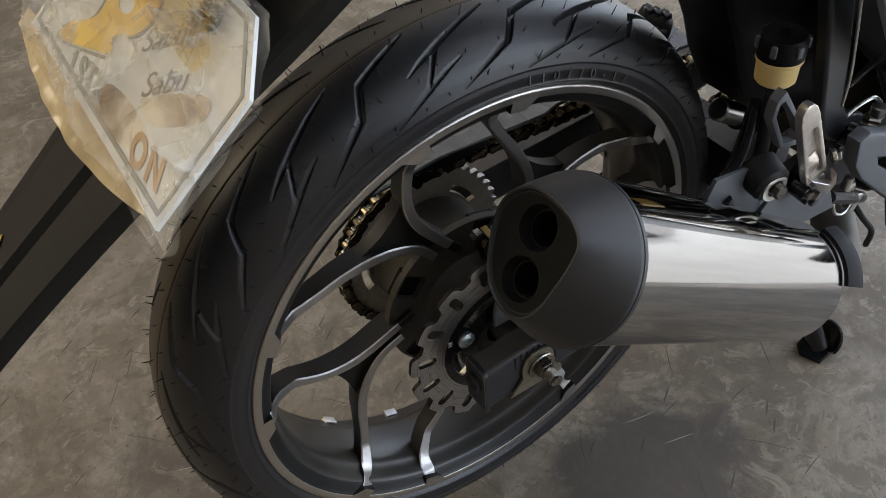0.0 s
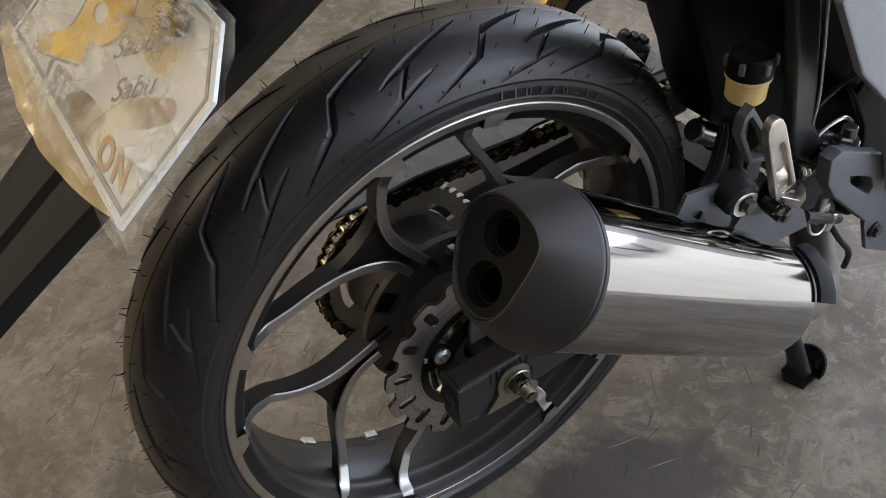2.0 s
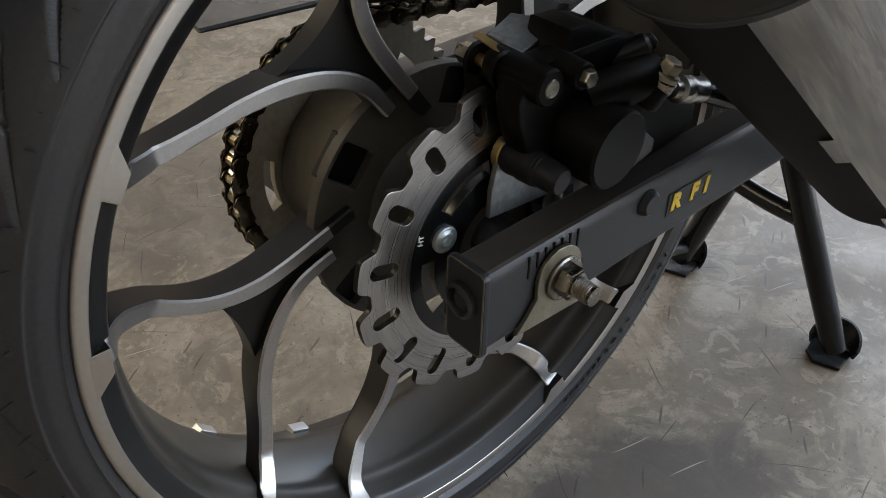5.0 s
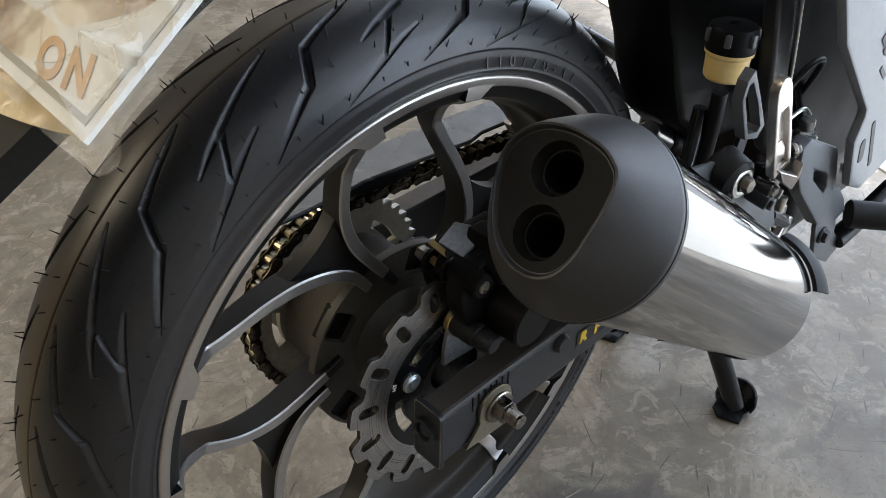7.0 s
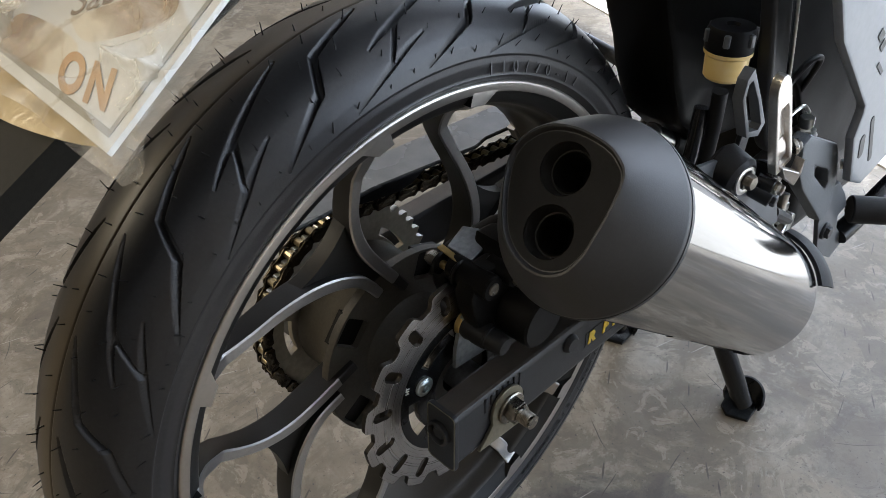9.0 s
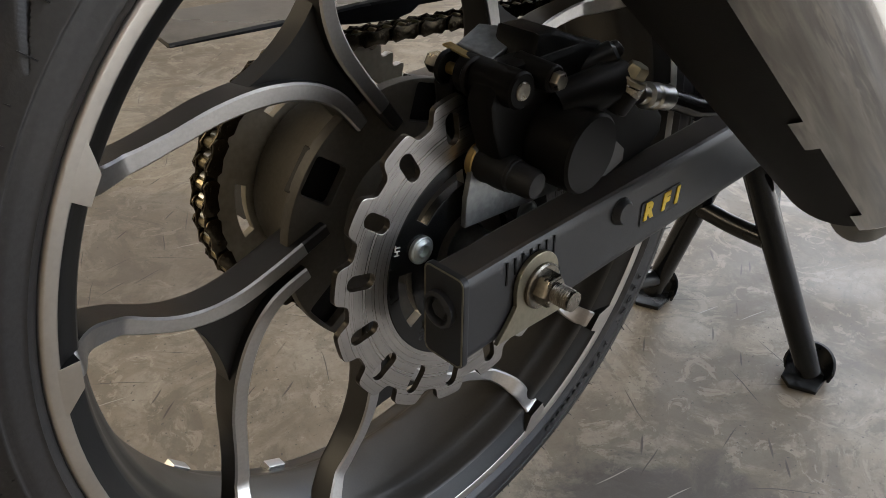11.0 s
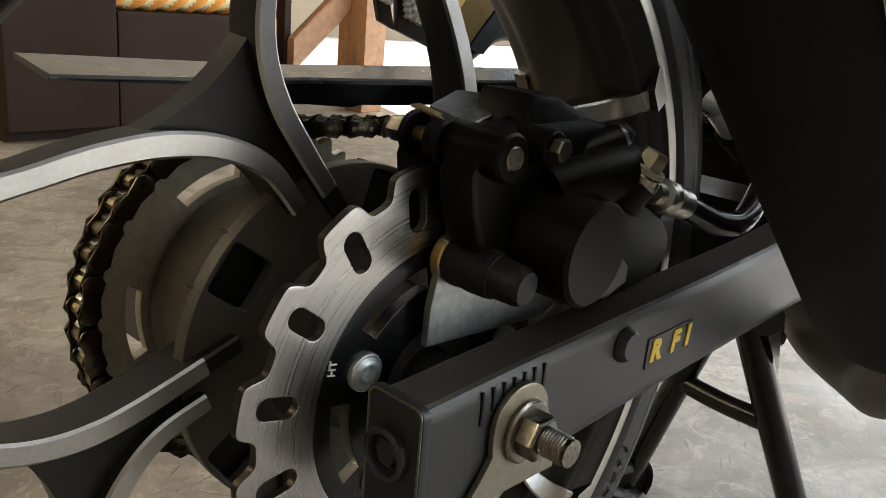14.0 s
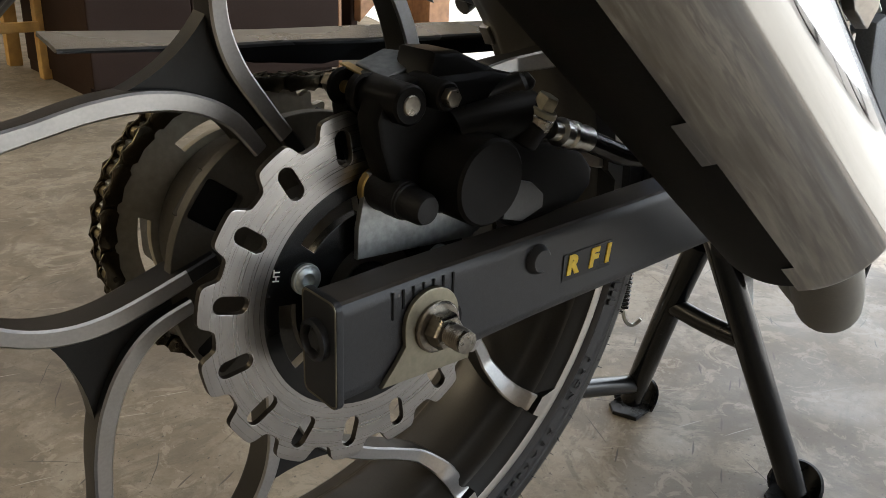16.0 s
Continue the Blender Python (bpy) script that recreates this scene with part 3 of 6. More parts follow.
def tilted_plate(pts, thick):
    """A flat plate through the points, given depth along its own normal."""
    p = [Vector(q) for q in pts]
    nrm = (p[1] - p[0]).cross(p[2] - p[0]).normalized() * thick
    k = len(p)
    f = [tuple(range(k)), tuple(range(2 * k - 1, k - 1, -1))] + [(i, i + k, (i + 1) % k + k, (i + 1) % k) for i in range(k)]
    bm = bmesh.new()
    bm.from_mesh(mesh(p + [q + nrm for q in p], f))
    bmesh.ops.recalc_face_normals(bm, faces=bm.faces)
    bmesh.ops.bevel(bm, geom=bm.edges[:], offset=0.0006, segments=1, affect="EDGES")
    return bm


def basis(o, x, y, z):
    """A pose from its origin and three axes."""
    return Matrix(((x[0], y[0], z[0], o[0]), (x[1], y[1], z[1], o[1]), (x[2], y[2], z[2], o[2]), (0, 0, 0, 1)))

# ---- the hall ----


def setting(name, bm, mat, label):
    return tagged(part(name, bm, mat, None, label), kind="structure")


def hall_box(u0, u1, v0, v1, z0, z1):
    """A block of the hall: u towards its open front, v along it."""
    m = AHEAD * ((u0 + u1) / 2) + ASIDE * ((v0 + v1) / 2)
    return box((m.x, m.y, (z0 + z1) / 2), (u1 - u0, v1 - v0, z1 - z0), 0, 1, Matrix.Rotation(HALL, 3, "Z"))


setting("floor", hall_box(-4.2, 1.15, -5.2, 6.2, -0.2, 0.0), CONCRETE, "worn grey-brown trowelled concrete floor with scuffs and stains")
setting("ground", hall_box(-60, 80, -70, 70, -0.3, -0.012), CONCRETE, "pale concrete forecourt in the sun")
setting("pavement", hall_box(1.155, 16.0, -9.0, 16.0, -0.02, 0.002), PALE_CONCRETE, "concrete apron outside the hall, the sun's glare put into its pale colour")
# ceiling and walls are unseen; their edges and tones shape the light
setting("ceiling", hall_box(-4.2, 3.97, -5.2, 6.2, 3.5, 3.6), CEILING, "grey sheet ceiling of the hall")
setting("wall_back", joined(hall_box(-4.4, -4.2, -5.2, 6.2, 0.0, 2.35), hall_box(-4.4, -4.2, -5.2, 6.2, 3.35, 3.6), hall_box(-4.4, -4.2, -5.2, -1.7, 2.35, 3.35), hall_box(-4.4, -4.2, 3.3, 6.2, 2.35, 3.35)), WALL_DARK, "unseen back wall, dark to dim reflections, with an opening for the added lamp")
setting("wall_near_side", hall_box(-4.4, 2.6, -5.4, -5.2, 0.0, 3.6), WALL, "unseen plain side wall, its length set to close off daylight")
setting("wall_far_side", hall_box(-4.4, 3.97, 6.2, 6.4, 0.0, 3.6), WALL, "plain painted plaster side wall")

# ---- motorcycle ----
bike = thing("motorcycle", (0.35, 0, 0), "black sports motorcycle with polished muffler on its centre stand", "motorcycle")
C = Vector((0, 0, 0.330))          # centre of the rear wheel
WHEEL = Matrix.Translation(C) @ UPRIGHT   # flat wheel drawings: x ahead, y up, z to the right side


def polar(r, a):
    return (r * math.cos(radians(a)), r * math.sin(radians(a)))


# rim: a ring with a drop centre and two lips
half_rim = [(0.2120, 0.0250), (0.2180, 0.0440), (0.2300, 0.0470), (0.2346, 0.0490), (0.2350, 0.0508), (0.2347, 0.0522), (0.2338, 0.0530), (0.2326, 0.0532), (0.2276, 0.0527),
            (0.2268, 0.0522), (0.2258, 0.0508), (0.2238, 0.0494), (0.2200, 0.0470), (0.2166, 0.0448), (0.2149, 0.0424), (0.2139, 0.0390), (0.2132, 0.0345), (0.2122, 0.0308), (0.2102, 0.0280), (0.2082, 0.0252), (0.2071, 0.0200), (0.2065, 0.0110), (0.2060, 0.0040)]
rim_profile = half_rim + [(r, -h) for r, h in reversed(half_rim)]
rim_bm = lathe(rim_profile, 160, WHEEL)
for fc in rim_bm.faces:
    c = fc.calc_center_median()
    r = math.hypot(c.x, c.z - C.z)
    if r > 0.2270 and abs(c.y) > 0.0495:
        fc.material_index = 1
    elif r < 0.2160 and abs(c.y) < 0.0440:
        fc.material_index = 2
wheel = part("rear_wheel", rim_bm, [RIM_BLACK, RIM_LIP, RIM_BARREL], bike, "black cast alloy rear wheel with machined edges", smooth=40)


def spoke(path, front, back, width, mats_front=1, mats_end=1, bare=1.0):
    """One spoke leg: its line in polar degrees and radius, the height of its face and back, and its width along the line."""
    pts = smooth_path([Vector((*polar(r, a), 0)) for a, r in path], 7)
    n = len(pts)

    def along(vals, t):
        x = t * (len(vals) - 1)
        i = min(int(x), len(vals) - 2)
        return vals[i] + (vals[i + 1] - vals[i]) * (x - i)

    v, f, mat_of = [], [], []
    for i, p in enumerate(pts):
        t = i / (n - 1)
        d = (pts[min(i + 1, n - 1)] - pts[max(i - 1, 0)]).normalized()
        s = Vector((-d.y, d.x, 0))
        w, z1, z0 = along(width, t) / 2, along(front, t), along(back, t)
        ch = 0.0012
        for a, z in ((w - ch, z1), (w, z1 - ch), (w * 0.8, z0 + 0.003), (w * 0.6, z0), (-w * 0.6, z0), (-w * 0.8, z0 + 0.003), (-w, z1 - ch), (-w + ch, z1)):
            v.append(p + s * a + Vector((0, 0, z)))
    for i in range(n - 1):
        for q in range(8):
            w = (q + 1) % 8
            f.append((i * 8 + q, (i + 1) * 8 + q, (i + 1) * 8 + w, i * 8 + w))
            mat_of.append(mats_front if q in (7, 0, 6) and i < bare * (n - 1) else 0)
    f += [tuple(range(8)), tuple((n - 1) * 8 + q for q in range(7, -1, -1))]
    mat_of += [0, mats_end]
    bm = bmesh.new()
    bm.from_mesh(mesh(v, f))
    for fc, k in zip(bm.faces, mat_of):
        fc.material_index = k
    bmesh.ops.recalc_face_normals(bm, faces=bm.faces)
    return bm


LEG_A = [(24.9, 0.2225), (25.3, 0.2165), (25.8, 0.207), (23.8, 0.190), (19.0, 0.172), (12.2, 0.155), (4.6, 0.138), (-3.1, 0.120), (-9.6, 0.100), (-13.4, 0.076)]
LEG_B = [(-24.8, 0.2225), (-25.2, 0.2165), (-25.4, 0.207), (-23.8, 0.190), (-21.0, 0.172), (-18.5, 0.155), (-17.1, 0.138), (-17.3, 0.120), (-20.0, 0.100), (-25.0, 0.080), (-33.0, 0.062)]
FACE = [0.0510, 0.0462, 0.0310, 0.0195, 0.0185, 0.0180, 0.0180, 0.0180, 0.0175, 0.0170]
BACK = [0.040, 0.022, 0.008, 0.0, -0.003, -0.005, -0.006, -0.007, -0.008, -0.008]
WIDE = [0.0140, 0.0142, 0.0132, 0.0104, 0.0092, 0.0098, 0.0104, 0.0100, 0.0095, 0.0085]
for k in range(5):
    turn = 128 + 72 * k
    for leg in (LEG_A, LEG_B):
        bm = spoke([(a + turn, r) for a, r in leg], FACE, BACK, WIDE, 1, 1 if leg is LEG_A else 0, 1.0 if leg is LEG_A else 0.91)
        bm.transform(WHEEL)
        part("spoke", bm, [RIM_BLACK, MACHINED], wheel)
        side = 1 if leg is LEG_A else -1
        near = cut_plate([[polar(r, turn + side * a) for a, r in ((19.4, 0.2300), (20.6, 0.2272), (23.2, 0.2186), (26.8, 0.2192), (26.5, 0.2268), (26.5, 0.2300))]], 0.010, 0.0004)
        for fc in near.faces:
            fc.material_index = 1 if fc.normal.z > 0.9 else 0
        near.transform(WHEEL @ Matrix.Translation((0, 0, 0.0478)))
        part("spoke_tab", near, [RIM_BLACK, RIM_LIP], wheel)
        a = turn + leg[0][0]
        far = cut_plate([[polar(0.2225, a - 2.0), polar(0.2225, a + 2.0), polar(0.2118, a + 1.7), polar(0.2118, a - 1.7)]], 0.009, 0.0008)
        far.transform(WHEEL @ Matrix.Translation((0, 0, -0.0400)))
        part("spoke_tab", far, MACHINED, wheel)
    inner = [(a + turn, r) for a, r in LEG_A[5:]] + [(a + turn, r) for a, r in reversed(LEG_B[5:-1])]
    web = [polar(r, a) for a, r in inner]
    pa, pm, pb = Vector(web[-1]), Vector(polar(0.132, turn - 5)), Vector(web[0])
    web += [tuple(pa * (1 - t) ** 2 + pm * 2 * t * (1 - t) + pb * t * t) for t in (0.1, 0.2, 0.3, 0.4, 0.5, 0.6, 0.7, 0.8, 0.9)]
    bm = cut_plate([web], 0.014, 0.0)
    bm.transform(WHEEL @ Matrix.Translation((0, 0, 0.004)))
    part("spoke_web", bm, RIM_BLACK, wheel)

# hub: barrel, and a flange with square windows between the spokes
hub_out = []
for i in range(180):
    a = 2 * i
    hub_out.append(polar(0.0846, a))
windows = []
for k in range(5):
    cx, cy = polar(0.0705, 144 + 72 * k)
    windows.append([(cx + u * math.cos(radians(144 + 72 * k)) - w * math.sin(radians(144 + 72 * k)),
                     cy + u * math.sin(radians(144 + 72 * k)) + w * math.cos(radians(144 + 72 * k))) for u, w in rounded(0.0255, 0.0255, 0.0035)])
flange = cut_plate([hub_out] + windows, 0.008, 0.0008)
flange.transform(WHEEL @ Matrix.Translation((0, 0, 0.0075)))
part("hub_flange", flange, HUB_BLACK, wheel)
# near-black block behind each window stands in for the cavity's shade
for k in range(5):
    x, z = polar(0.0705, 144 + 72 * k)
    part("hub_window_shade", box((x, -0.0026, C.z + z), (0.028, 0.006, 0.028), 0.0005, 1, Matrix.Rotation(radians(-144 - 72 * k), 3, "Y")), CAST, wheel)
part("hub", lathe([(0.016, -0.0625), (0.0600, -0.0625), (0.0612, -0.060), (0.0608, -0.050), (0.0612, -0.038), (0.0630, -0.027), (0.0668, -0.016), (0.0725, -0.006), (0.0785, 0.0015), (0.0832, 0.0060), (0.0850, 0.0086), (0.0852, 0.0100), (0.0846, 0.0110), (0.0838, 0.0108), (0.0846, 0.0030), (0.050, 0.0046), (0.040, 0.020), (0.037, 0.04), (0.036, 0.066), (0.016, 0.068)], 96, WHEEL), HUB_BLACK, wheel)

# brake disc: waved edge, slanted slots, black carrier
wave = []
for i in range(640):
    a = 360 * i / 640
    w = math.cos(radians(16 * (a - 102.3)))
    wave.append(polar(0.0948 + 0.0046 * math.tanh(3.2 * (w + 0.28)), a))
holes = [[polar(0.0635, a * 3) for a in range(120)]]
for k in range(16):
    a = 102.3 + 22.5 * k
    cx, cy = polar(0.0830, a)
    t = radians(a - 4)
    holes.append([(cx + u * math.cos(t) - w * math.sin(t), cy + u * math.sin(t) + w * math.cos(t)) for u, w in rounded(0.0192, 0.0098, 0.0048)])
disc = cut_plate([wave] + holes, 0.004, 0.0004)
for fc in disc.faces:
    fc.material_index = 0 if abs(fc.normal.z) > 0.9 else 1
disc.transform(WHEEL @ Matrix.Translation((0, 0, 0.071)))
disc = part("brake_disc", disc, [DISC_STEEL, DISC_EDGE], wheel, "waved brushed-steel brake disc with slanted slots", smooth=30)
outer = [polar(0.0645, 3 * a) for a in range(120)]
gaps = [[polar(0.030, 3 * a) for a in range(120)]]
for k in range(5):
    m = 156 + 36 + 72 * k
    gaps.append([polar(0.0575, m + q) for q in range(-20, 21, 4)] + [polar(0.047, m + q) for q in range(20, -21, -4)])
carrier = cut_plate([outer] + gaps, 0.006, 0.0006)
for fc in carrier.faces:
    r = math.hypot(*fc.calc_center_median()[:2])
    fc.material_index = 1 if abs(fc.normal.z) < 0.5 and 0.052 < r < 0.060 else 0
carrier.transform(WHEEL @ Matrix.Translation((0, 0, 0.0705)))
part("disc_carrier", carrier, [FRAME_BLACK, MACHINED], wheel)
for k in range(5):
    x, z = polar(0.0455, 156 + 72 * k)
    part("disc_bolt", sockethead((x, -0.0735, C.z + z), (0, -1, 0), 0.0082, 0.0036), BOLT, wheel, "bright socket-head bolt")
hx, hz = polar(0.0625, 157.3)
part("disc_mark", lettering("HT", 0.0050, Matrix.Translation((hx, -0.0738, C.z + hz)) @ UPRIGHT @ pose(0, 0, 0, 0, 0, 80)), WHITE, wheel, "small white lettering HT")

# tyre: a round-shouldered section with cut grooves
CROWN, HALF = 0.2935, 0.0565


def tyre_point(s):
    """Radius and half width at s, from 0 on the crown to 1 at the bead."""
    keys = [(0.0, 0.2935, 0.0), (0.15, 0.2922, 0.0135), (0.3, 0.2885, 0.027), (0.45, 0.2815, 0.0395), (0.57, 0.2725, 0.0485), (0.66, 0.263, 0.0535),
            (0.72, 0.2570, 0.0553), (0.745, 0.2545, 0.0560), (0.757, 0.2535, 0.0552), (0.80, 0.2490, 0.0558), (0.905, 0.2408, 0.0546), (0.915, 0.2402, 0.0553), (0.93, 0.2390, 0.0549), (1.0, 0.2338, 0.0505)]
    slopes = [(0.0, 0.09)]
    for (s0, r0, y0), (s1, r1, y1) in zip(keys, keys[2:]):
        slopes.append(((r1 - r0) / (s1 - s0), (y1 - y0) / (s1 - s0)))
    for k, ((s0, r0, y0), (s1, r1, y1)) in enumerate(zip(keys, keys[1:])):
        if s <= s1:
            d, t = s1 - s0, (s - s0) / (s1 - s0)
            if s1 > 0.7:
                return r0 + (r1 - r0) * t, y0 + (y1 - y0) * t
            h = (2 * t ** 3 - 3 * t * t + 1, t ** 3 - 2 * t * t + t, 3 * t * t - 2 * t ** 3, t ** 3 - t * t)
            return tuple(h[0] * p + h[1] * d * a + h[2] * q + h[3] * d * b for p, q, a, b in zip((r0, y0), (r1, y1), slopes[k], slopes[k + 1]))
    return keys[-1][1:]


PITCH = 360.0 / 14
# grooves of one pitch: points of angle, distance from the crown in millimetres and width; then the depth
GROOVES = [([(96.9, 10.5, 0.5), (99.5, 15.5, 3.2), (106.2, 27.5, 4.6), (108.9, 48.0, 4.8), (113.5, 58.5, 3.4), (118.4, 69.5, 0.5)], 6.0),
           ([(109.7, 13.0, 0.5), (112.5, 18.5, 2.8), (119.2, 31.5, 4.4), (123.0, 38.0, 2.8), (125.8, 43.5, 0.4)], 5.5),
           ([(119.9, 33.0, 3.0), (122.0, 46.0, 2.4), (124.0, 57.5, 2.2)], 4.0),
           ([(117.2, 47.0, 0.5), (120.0, 51.5, 2.4), (124.4, 59.0, 3.8), (127.5, 64.5, 2.6), (131.8, 71.5, 0.4)], 5.0)]


def tyre_mesh(na=3000):
    """The tyre's skin as a fine grid, pressed in along the grooves."""
    ss = np.concatenate([np.linspace(-1, -0.78, 15)[:-1], np.linspace(-0.78, 0.3, 151)[:-1], np.linspace(0.3, 1, 27)])
    rr = np.array([tyre_point(abs(s))[0] for s in ss])
    kern = np.array([1, 2, 3, 2, 1]) / 9
    soft = rr.copy()
    soft[2:-2] = np.convolve(rr, kern, "valid")
    rr = np.where(np.abs(ss) > 0.68, soft, rr)
    yy = np.array([math.copysign(tyre_point(abs(s))[1], s) for s in ss])
    th = np.arange(na) * (360.0 / na)
    depth = np.zeros((na, len(ss)))
    lat = np.concatenate([[0], np.cumsum(np.hypot(np.diff(rr), np.diff(yy)))]) * 1000
    lat -= np.interp(0.0, ss, lat)
    along = np.radians(th) * 290.0
    period = np.radians(PITCH) * 290.0
    for sign, off in ((-1, 0.0), (1, PITCH / 2)):
        for line, deep in GROOVES:
            for (a0, l0, w0), (a1, l1, w1) in zip(line, line[1:]):
                p0 = np.array([math.radians(a0 + off) * 290.0, sign * l0])
                p1 = np.array([math.radians(a1 + off) * 290.0, sign * l1])
                dv = p1 - p0
                reach = max(w0, w1) + 2
                jj = np.where((lat > min(p0[1], p1[1]) - reach) & (lat < max(p0[1], p1[1]) + reach))[0]
                if not len(jj):
                    continue
                g = (along[:, None] - p0[0] + period / 2 - dv[0] / 2) % period - period / 2 + dv[0] / 2
                h = lat[None, jj] - p0[1]
                t = np.clip((g * dv[0] + h * dv[1]) / (dv @ dv), 0, 1)
                dist = np.hypot(g - t * dv[0], h - t * dv[1])
                depth[:, jj] = np.maximum(depth[:, jj], deep * np.clip(((w0 + (w1 - w0) * t) / 2 + 0.55 - dist) / 1.2, 0, 1))
    # moulding seam beside the crown
    depth = np.maximum(depth, 0.9 * np.clip(1.0 - np.abs(lat + 6.0) / 0.9, 0, 1)[None, :])
    co = np.cos(np.radians(th))[:, None]
    si = np.sin(np.radians(th))[:, None]
    rad = rr[None, :] - depth * 0.001
    verts = np.stack([rad * co, np.broadcast_to(yy[None, :], rad.shape), rad * si + C.z], -1).reshape(-1, 3)
    k = len(ss)
    i = np.arange(na)[:, None] * k
    j = ((np.arange(na) + 1) % na)[:, None] * k
    q = np.arange(k - 1)[None, :]
    faces = np.stack([i + q, i + q + 1, j + q + 1, j + q], -1).reshape(-1, 4)
    me = bpy.data.meshes.new("tyre")
    me.from_pydata(verts.tolist(), [], faces.tolist())
    wall = (np.abs(ss[:-1] + ss[1:]) / 2 > 0.75).astype(np.int32)
    me.polygons.foreach_set("material_index", np.tile(wall, na))
    return me


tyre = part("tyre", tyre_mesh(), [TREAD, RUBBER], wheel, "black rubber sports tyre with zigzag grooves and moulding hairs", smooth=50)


def sidewall_text(text, centre, r, size, step):
    """Raised letters round the right-hand sidewall."""
    out = []
    for i, ch in enumerate(text):
        if ch == " ":
            continue
        a = centre - (i - (len(text) - 1) / 2) * step
        x, z = polar(r, a)
        m = Matrix.Translation((x, -0.0563, C.z + z)) @ UPRIGHT @ pose(0, 0, 0, 0, 0, a - 90) @ pose(0, 0, 0, -12, 0, 0)
        out.append(lettering(ch, size, m, 0.0004))
    return joined(*out)


part("tyre_lettering", sidewall_text("110/70-17", 68, 0.2455, 0.0125, 3.0), RUBBER, wheel)


def sidewall_bars(centre, r, step, n, h):
    out = []
    for i in range(n):
        a = centre - (i - (n - 1) / 2) * step
        x, z = polar(r, a)
        bm = box((0, 0, 0), (0.0045, h, 0.0012), 0.0004, 1)
        bm.transform(Matrix.Translation((x, -0.0562, C.z + z)) @ UPRIGHT @ pose(0, 0, 0, 0, 0, a - 90 + random.uniform(-8, 8)))
        out.append(bm)
    return out


part("tyre_lettering", sidewall_text("FRONT REAR", -40, 0.2455, 0.0100, 2.4), RUBBER, wheel)
for centre, r, step, n, h in ((-12, 0.247, 1.6, 9, 0.009), (-58, 0.246, 1.7, 7, 0.005)):
    for bar in sidewall_bars(centre, r, step, n, h):
        part("tyre_mark", bar, RUBBER, wheel)

# moulding hairs
rng = random.Random(5)
v, f = [], []
rows = [(s, 3.4 + 0.3 * k) for k, s in enumerate((-0.68, -0.5, -0.33, -0.16, 0.02, 0.2, 0.4, 0.62))]
spots = [(s + rng.uniform(-0.03, 0.03), a0 * step * 1.35 + rng.uniform(-1.2, 1.2)) for s, step in rows for a0 in range(int(360 / step / 1.35))]
for s, a in spots:
    r, y = tyre_point(abs(s))
    y = math.copysign(y, s)
    x, z = polar(r, a)
    base_p = Vector((x, y, C.z + z))
    out = Vector((x, y * 1.2, z)).normalized()
    out = (out + Vector((rng.uniform(-0.3, 0.3), rng.uniform(-0.3, 0.3), rng.uniform(-0.3, 0.3)))).normalized()
    tip = base_p + out * rng.uniform(0.0015, 0.0085 if abs(s) > 0.1 else 0.006)
    sx = out.orthogonal().normalized() * 0.00055
    sy = out.cross(sx)
    n0 = len(v)
    for q in range(4):
        d = sx * math.cos(q * math.pi / 2) + sy * math.sin(q * math.pi / 2)
        v += [base_p - out * 0.001 + d, tip + d * 0.5]
    for q in range(4):
        w = (q + 1) % 4
        f.append((n0 + 2 * q, n0 + 2 * w, n0 + 2 * w + 1, n0 + 2 * q + 1))
tagged(part("tyre_hairs", mesh(v, f), RUBBER_SOFT, wheel), kind="stuff")

# sprocket and chain on the left side
SPR_Y, SPR_R = 0.069, 0.0905
teeth = []
for i in range(44 * 10):
    a = 360 * i / (44 * 10)
    teeth.append(polar(SPR_R - 0.0040 + 0.0062 * max(0.0, math.cos(radians(44 * a)) * 0.5 + 0.5) ** 1.4, a))
cuts = []
for k in range(5):
    m = 40 + 72 * k
    cuts.append([polar(0.0718, m + q) for q in range(-17, 18, 3)] + [polar(0.0628, m + q) for q in range(15, -16, -3)])
spr = cut_plate([teeth] + cuts, 0.006, 0.0006)
for fc in spr.faces:
    fc.material_index = 1 if math.hypot(*fc.calc_center_median()[:2]) > SPR_R - 0.0020 and abs(fc.normal.z) < 0.9 else 0
spr.transform(WHEEL @ Matrix.Translation((0, 0, -SPR_Y)))
part("sprocket", spr, [SPROCKET, BRIGHT], wheel, "dusty steel sprocket with bright tooth tips")
part("sprocket_carrier", lathe([(0.02, -0.050), (0.056, -0.051), (0.058, -0.054), (0.058, -0.063), (0.02, -0.065)], 72, WHEEL), CAST_GREY, wheel)

chain = part("drive_chain", rod((0, SPR_Y + 0.001, C.z), (0, SPR_Y + 0.002, C.z), 0.002), CHAIN_DARK, bike, "oiled drive chain with bright rollers")
LINK = 0.0127
FRONT = Vector((0.52, 0.0, 0.03))   # front sprocket, from the wheel's centre
FR = 0.028
slope = math.degrees(math.atan2(FRONT.z, FRONT.x))
chain_path = []
steps = int(math.radians(180) * SPR_R / LINK)
for i in range(steps + 1):
    chain_path.append(polar(SPR_R, slope + 90 + 9 + i * (162 + 18) / steps - 9))
run = math.hypot(FRONT.x, FRONT.z)
n_run = int(run / LINK)
top0 = Vector(polar(SPR_R, slope + 97))
top1 = Vector((FRONT.x, FRONT.z)) + Vector(polar(FR, slope + 97))
low0 = Vector(polar(SPR_R, slope - 97))
low1 = Vector((FRONT.x, FRONT.z)) + Vector(polar(FR, slope - 97))
chain_path = [tuple(top1 + (top0 - top1) * i / n_run) for i in range(n_run)] + chain_path + [tuple(low0 + (low1 - low0) * i / n_run) for i in range(1, n_run)]
